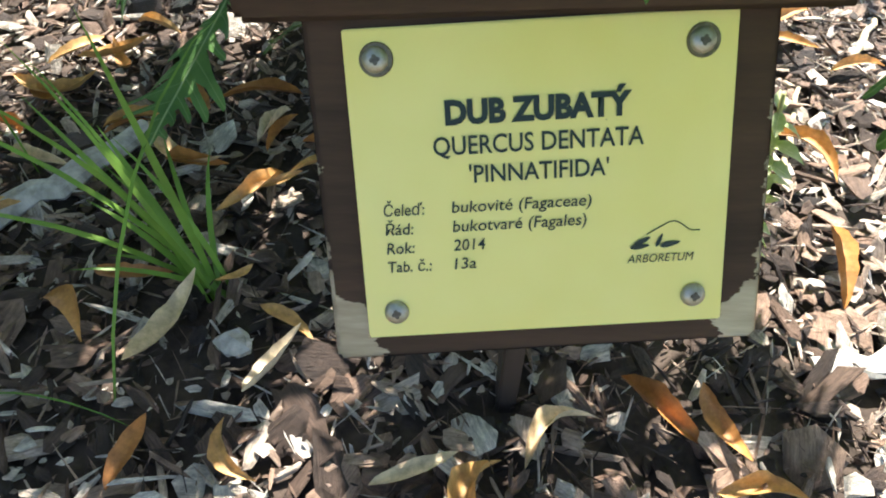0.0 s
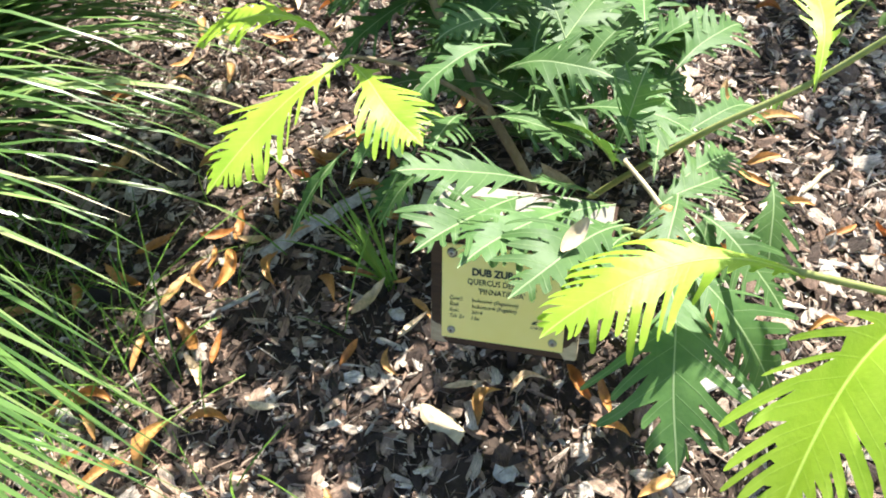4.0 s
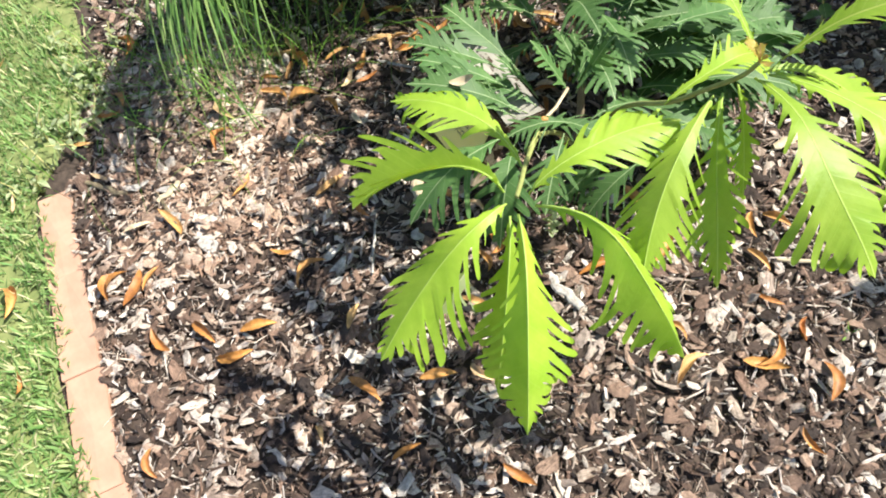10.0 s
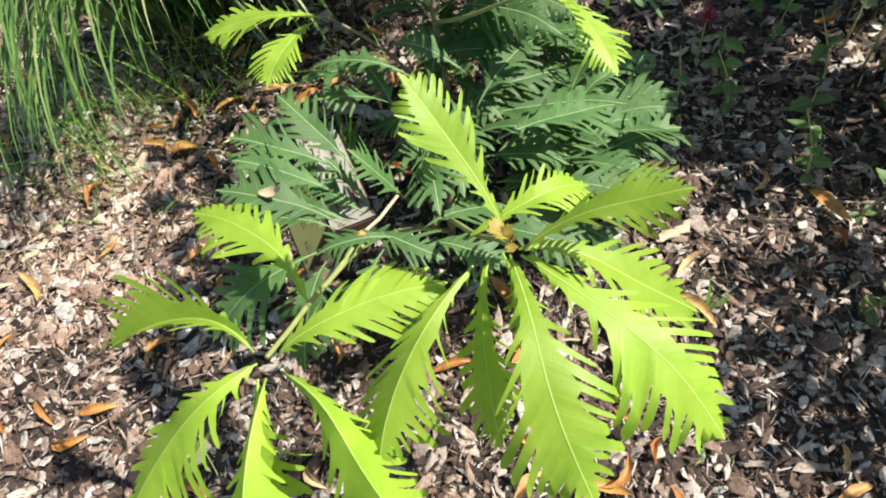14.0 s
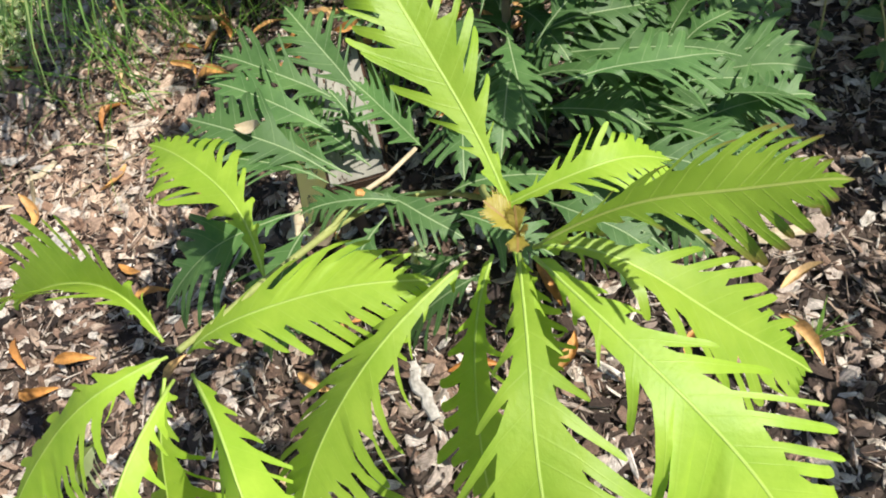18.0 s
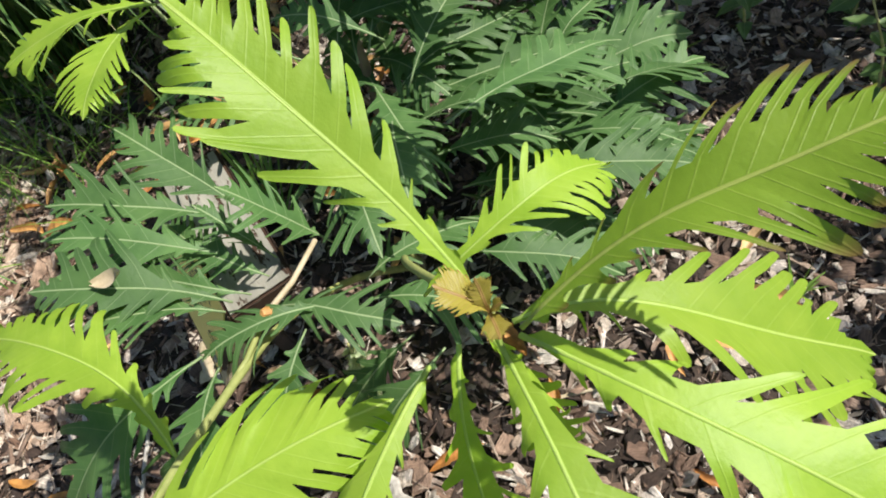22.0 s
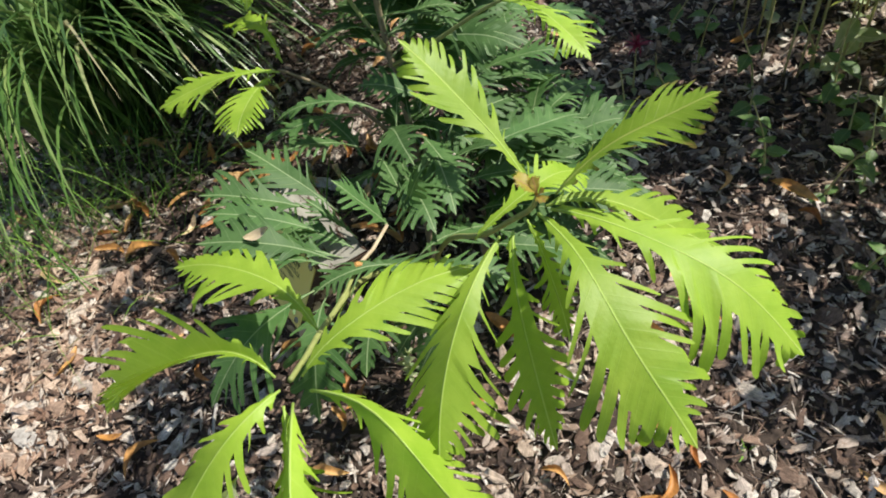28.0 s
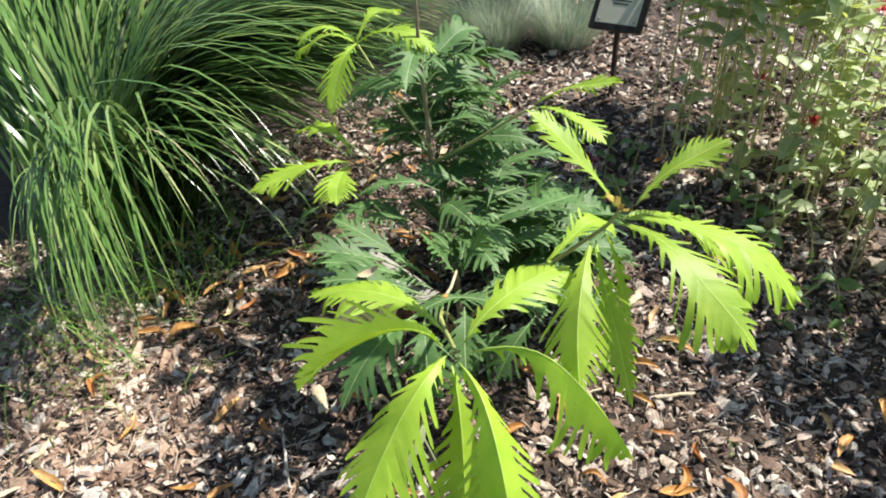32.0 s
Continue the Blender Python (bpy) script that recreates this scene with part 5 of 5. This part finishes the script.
# and those in the open bed
fallen(0.107, -0.309, 80, 0.074, 19)
fallen(0.149, -0.369, 76, 0.072, 20)
fallen(0.052, -0.496, 20, 0.082, 21)
fallen(-0.137, -0.564, 146, 0.079, 22)
fallen(-0.099, -0.508, 142, 0.085, 23)
fallen(0.602, 0.484, 52, 0.078, 24)
fallen(0.513, 0.561, 31, 0.053, 25)
fallen(0.36, -0.265, 0, 0.045, 26)
fallen(0.454, -0.148, 96, 0.058, 27)
fallen(0.319, -0.167, 28, 0.080, 28)
fallen(0.269, 0.082, 51, 0.066, 29)
fallen(0.576, 0.009, 29, 0.066, 30)
fallen(-0.114, -0.483, -43, 0.061, 31)
fallen(-0.035, -0.216, 53, 0.057, 39)
fallen(0.062, -0.407, 24, 0.081, 40)
fallen(0.276, -0.567, 1, 0.061, 41)
fallen(-0.220, -0.399, 19, 0.094, 42)
fallen(0.361, -0.040, 73, 0.072, 43)
fallen(0.394, 0.030, 21, 0.057, 44)
fallen(0.746, 0.473, -4, 0.055, 45)
fallen(0.012, 0.141, 72, 0.067, 46)
fallen(-0.296, 0.056, 11, 0.050, 47)
fallen(-0.653, -0.480, 77, 0.062, 48)
fallen(-0.581, -0.560, 67, 0.060, 49)
fallen(-0.700, -0.440, 20, 0.070, 50)
fallen(0.542, 0.365, 101, 0.081, 32)
fallen(0.577, 0.58, 136, 0.050, 33)
fallen(0.326, 1.109, 11, 0.100, 34)
fallen(-0.5, -0.22, 8, 0.095, 35)
fallen(-0.905, -0.276, 56, 0.060, 36)
fallen(-0.544, -0.081, 56, 0.055, 37)
fallen(-0.506, 0.26, 75, 0.050, 38)


def scatter_leaves():
    rnd = random.Random(62)
    made = 0
    while made < 118:
        x, y = rnd.uniform(-1.1, 1.0), rnd.uniform(-0.62, 1.5)
        if rnd.random() < 0.5:
            x, y = rnd.gauss(-0.48, 0.24), rnd.gauss(0.22, 0.33)
        if y < -0.05 and rnd.random() < 0.6:
            continue
        if y < lawn_edge(x) + 0.08 or (-0.3 < x < 0.33 and 0.1 < y < 0.4):
            continue
        fallen(x, y, rnd.uniform(0, 360), rnd.uniform(0.05, 0.09), 60 + made)
        made += 1
    for k in range(54):
        x, y = rnd.uniform(-1.3, 0.6), rnd.uniform(-1.3, -0.73)
        if y > lawn_edge(x) - 0.03:
            continue
        fallen(x, y, rnd.uniform(0, 360), rnd.uniform(0.05, 0.09), 300 + k, ground_z(x, y) * 0.4 + 0.024)


scatter_leaves()

# ---- bark mulch ----


def inside_bed(x, y):
    return y > lawn_edge(x) + (0.075 if x > -0.62 else 0.03)


def mulch(count, area, size, name, label, seed, widths=(0.12, 0.2, 0.32, 0.45, 0.6, 0.8), thin=(0.04, 0.12), mat=CHIPS, small=True):
    """Loose bark pieces, joined, over the rectangle area = x0, x1, y0, y1."""
    rnd = random.Random(seed)
    shapes = [chip_shape(rnd, 1.0, rnd.choice(widths), rnd.uniform(*thin), small) for _ in range(40)]
    arrays = [(np.array(v), f) for v, f in shapes]
    allv, allf, allg, base = [], [], [], 0
    x0, x1, y0, y1 = area
    done = 0
    while done < count:
        x, y = rnd.uniform(x0, x1), rnd.uniform(y0, y1)
        if not inside_bed(x, y):
            done += 1
            continue
        if mat is PALE_SPLINTERS and -0.35 < x < 0.24 and 0.04 < y < 0.7:
            done += 1
            continue
        vv, ff = arrays[rnd.randrange(40)]
        s = rnd.uniform(*size) * rnd.choice((0.6, 1.0, 1.0, 1.3, 1.7))
        e = Euler((rnd.gauss(0, 0.38), rnd.gauss(0, 0.38), rnd.uniform(0, 6.28))).to_matrix()
        m = np.array(e) * s
        z = ground_z(x, y) + rnd.uniform(0.0, 0.011)
        allv.append(vv @ m.T + (x, y, z))
        allg.append(vv * s + rnd.uniform(0, 9))
        allf += [tuple(q + base for q in fc) for fc in ff]
        base += len(vv)
        done += 1
    me = make_mesh(name, np.concatenate(allv), allf, mat, smooth=False, attrs={"grain": np.concatenate(allg)})
    return tagged(new(name, me), label, "mulch", kind="stuff")


mulch(23000, (-1.2, 1.15, -0.66, 1.35), (0.012, 0.034), "bark_mulch", "mixed dark brown and greyed bark mulch chips", 1, (0.1, 0.16, 0.25, 0.36, 0.5, 0.7), small=False)
mulch(17000, (-1.0, 1.0, -0.66, 1.3), (0.005, 0.012), "fine_mulch", "small crumbs of bark between the larger chips", 2)
mulch(20000, (-1.0, 1.0, -0.66, 1.3), (0.015, 0.040), "bark_fibre", "thin bark fibres and splinters over the chips", 4, (0.03, 0.05, 0.09), (0.03, 0.06))
mulch(15000, (-1.1, 1.3, 1.3, 2.5), (0.014, 0.036), "bark_mulch", "mixed brown and greyed bark mulch chips further back", 3)
mulch(6000, (-2.2, 1.9, 2.4, 3.6), (0.020, 0.045), "bark_mulch", "mixed brown and greyed bark mulch chips further back", 7)
mulch(3600, (-0.85, -0.08, -0.52, -0.04), (0.016, 0.05), "straw_shreds", "pale shredded straw and bark fibres over the mulch", 5, (0.04, 0.08, 0.2, 0.5), (0.03, 0.06), STRAW)


mulch(3100, (-0.3, 0.95, -0.62, 1.15), (0.014, 0.042), "pale_splinters", "pale bleached splinters lying on the bark mulch", 6, (0.07, 0.14, 0.28, 0.5), (0.04, 0.09), PALE_SPLINTERS)


def loose_chips():
    """The larger pieces near the sign and the kerb, one by one."""
    rnd = random.Random(91)
    shapes = []
    for k in range(24):
        ln = rnd.uniform(0.022, 0.045)
        v, f = chip_shape(rnd, ln, ln * rnd.choice((0.2, 0.4, 0.6)), ln * 0.10)
        shapes.append(make_mesh("bark_chip", v, f, CHIP_ONE, smooth=False, attrs={"grain": np.array(v) + k}))
    for k in range(300):
        x, y = (rnd.uniform(-0.45, 0.5), rnd.uniform(0.05, 0.6)) if k % 2 else (rnd.uniform(-0.5, 0.7), rnd.uniform(-0.58, 0.1))
        if abs(x - 0.046) < 0.03 and abs(y - 0.21) < 0.03:
            continue
        ob = part("bark_chip", shapes[k % 24], None, ground)
        ob.matrix_local = pose(x, y, ground_z(x, y) + rnd.uniform(0.006, 0.013), rnd.gauss(0, 14), rnd.gauss(0, 14), rnd.uniform(0, 360))


loose_chips()
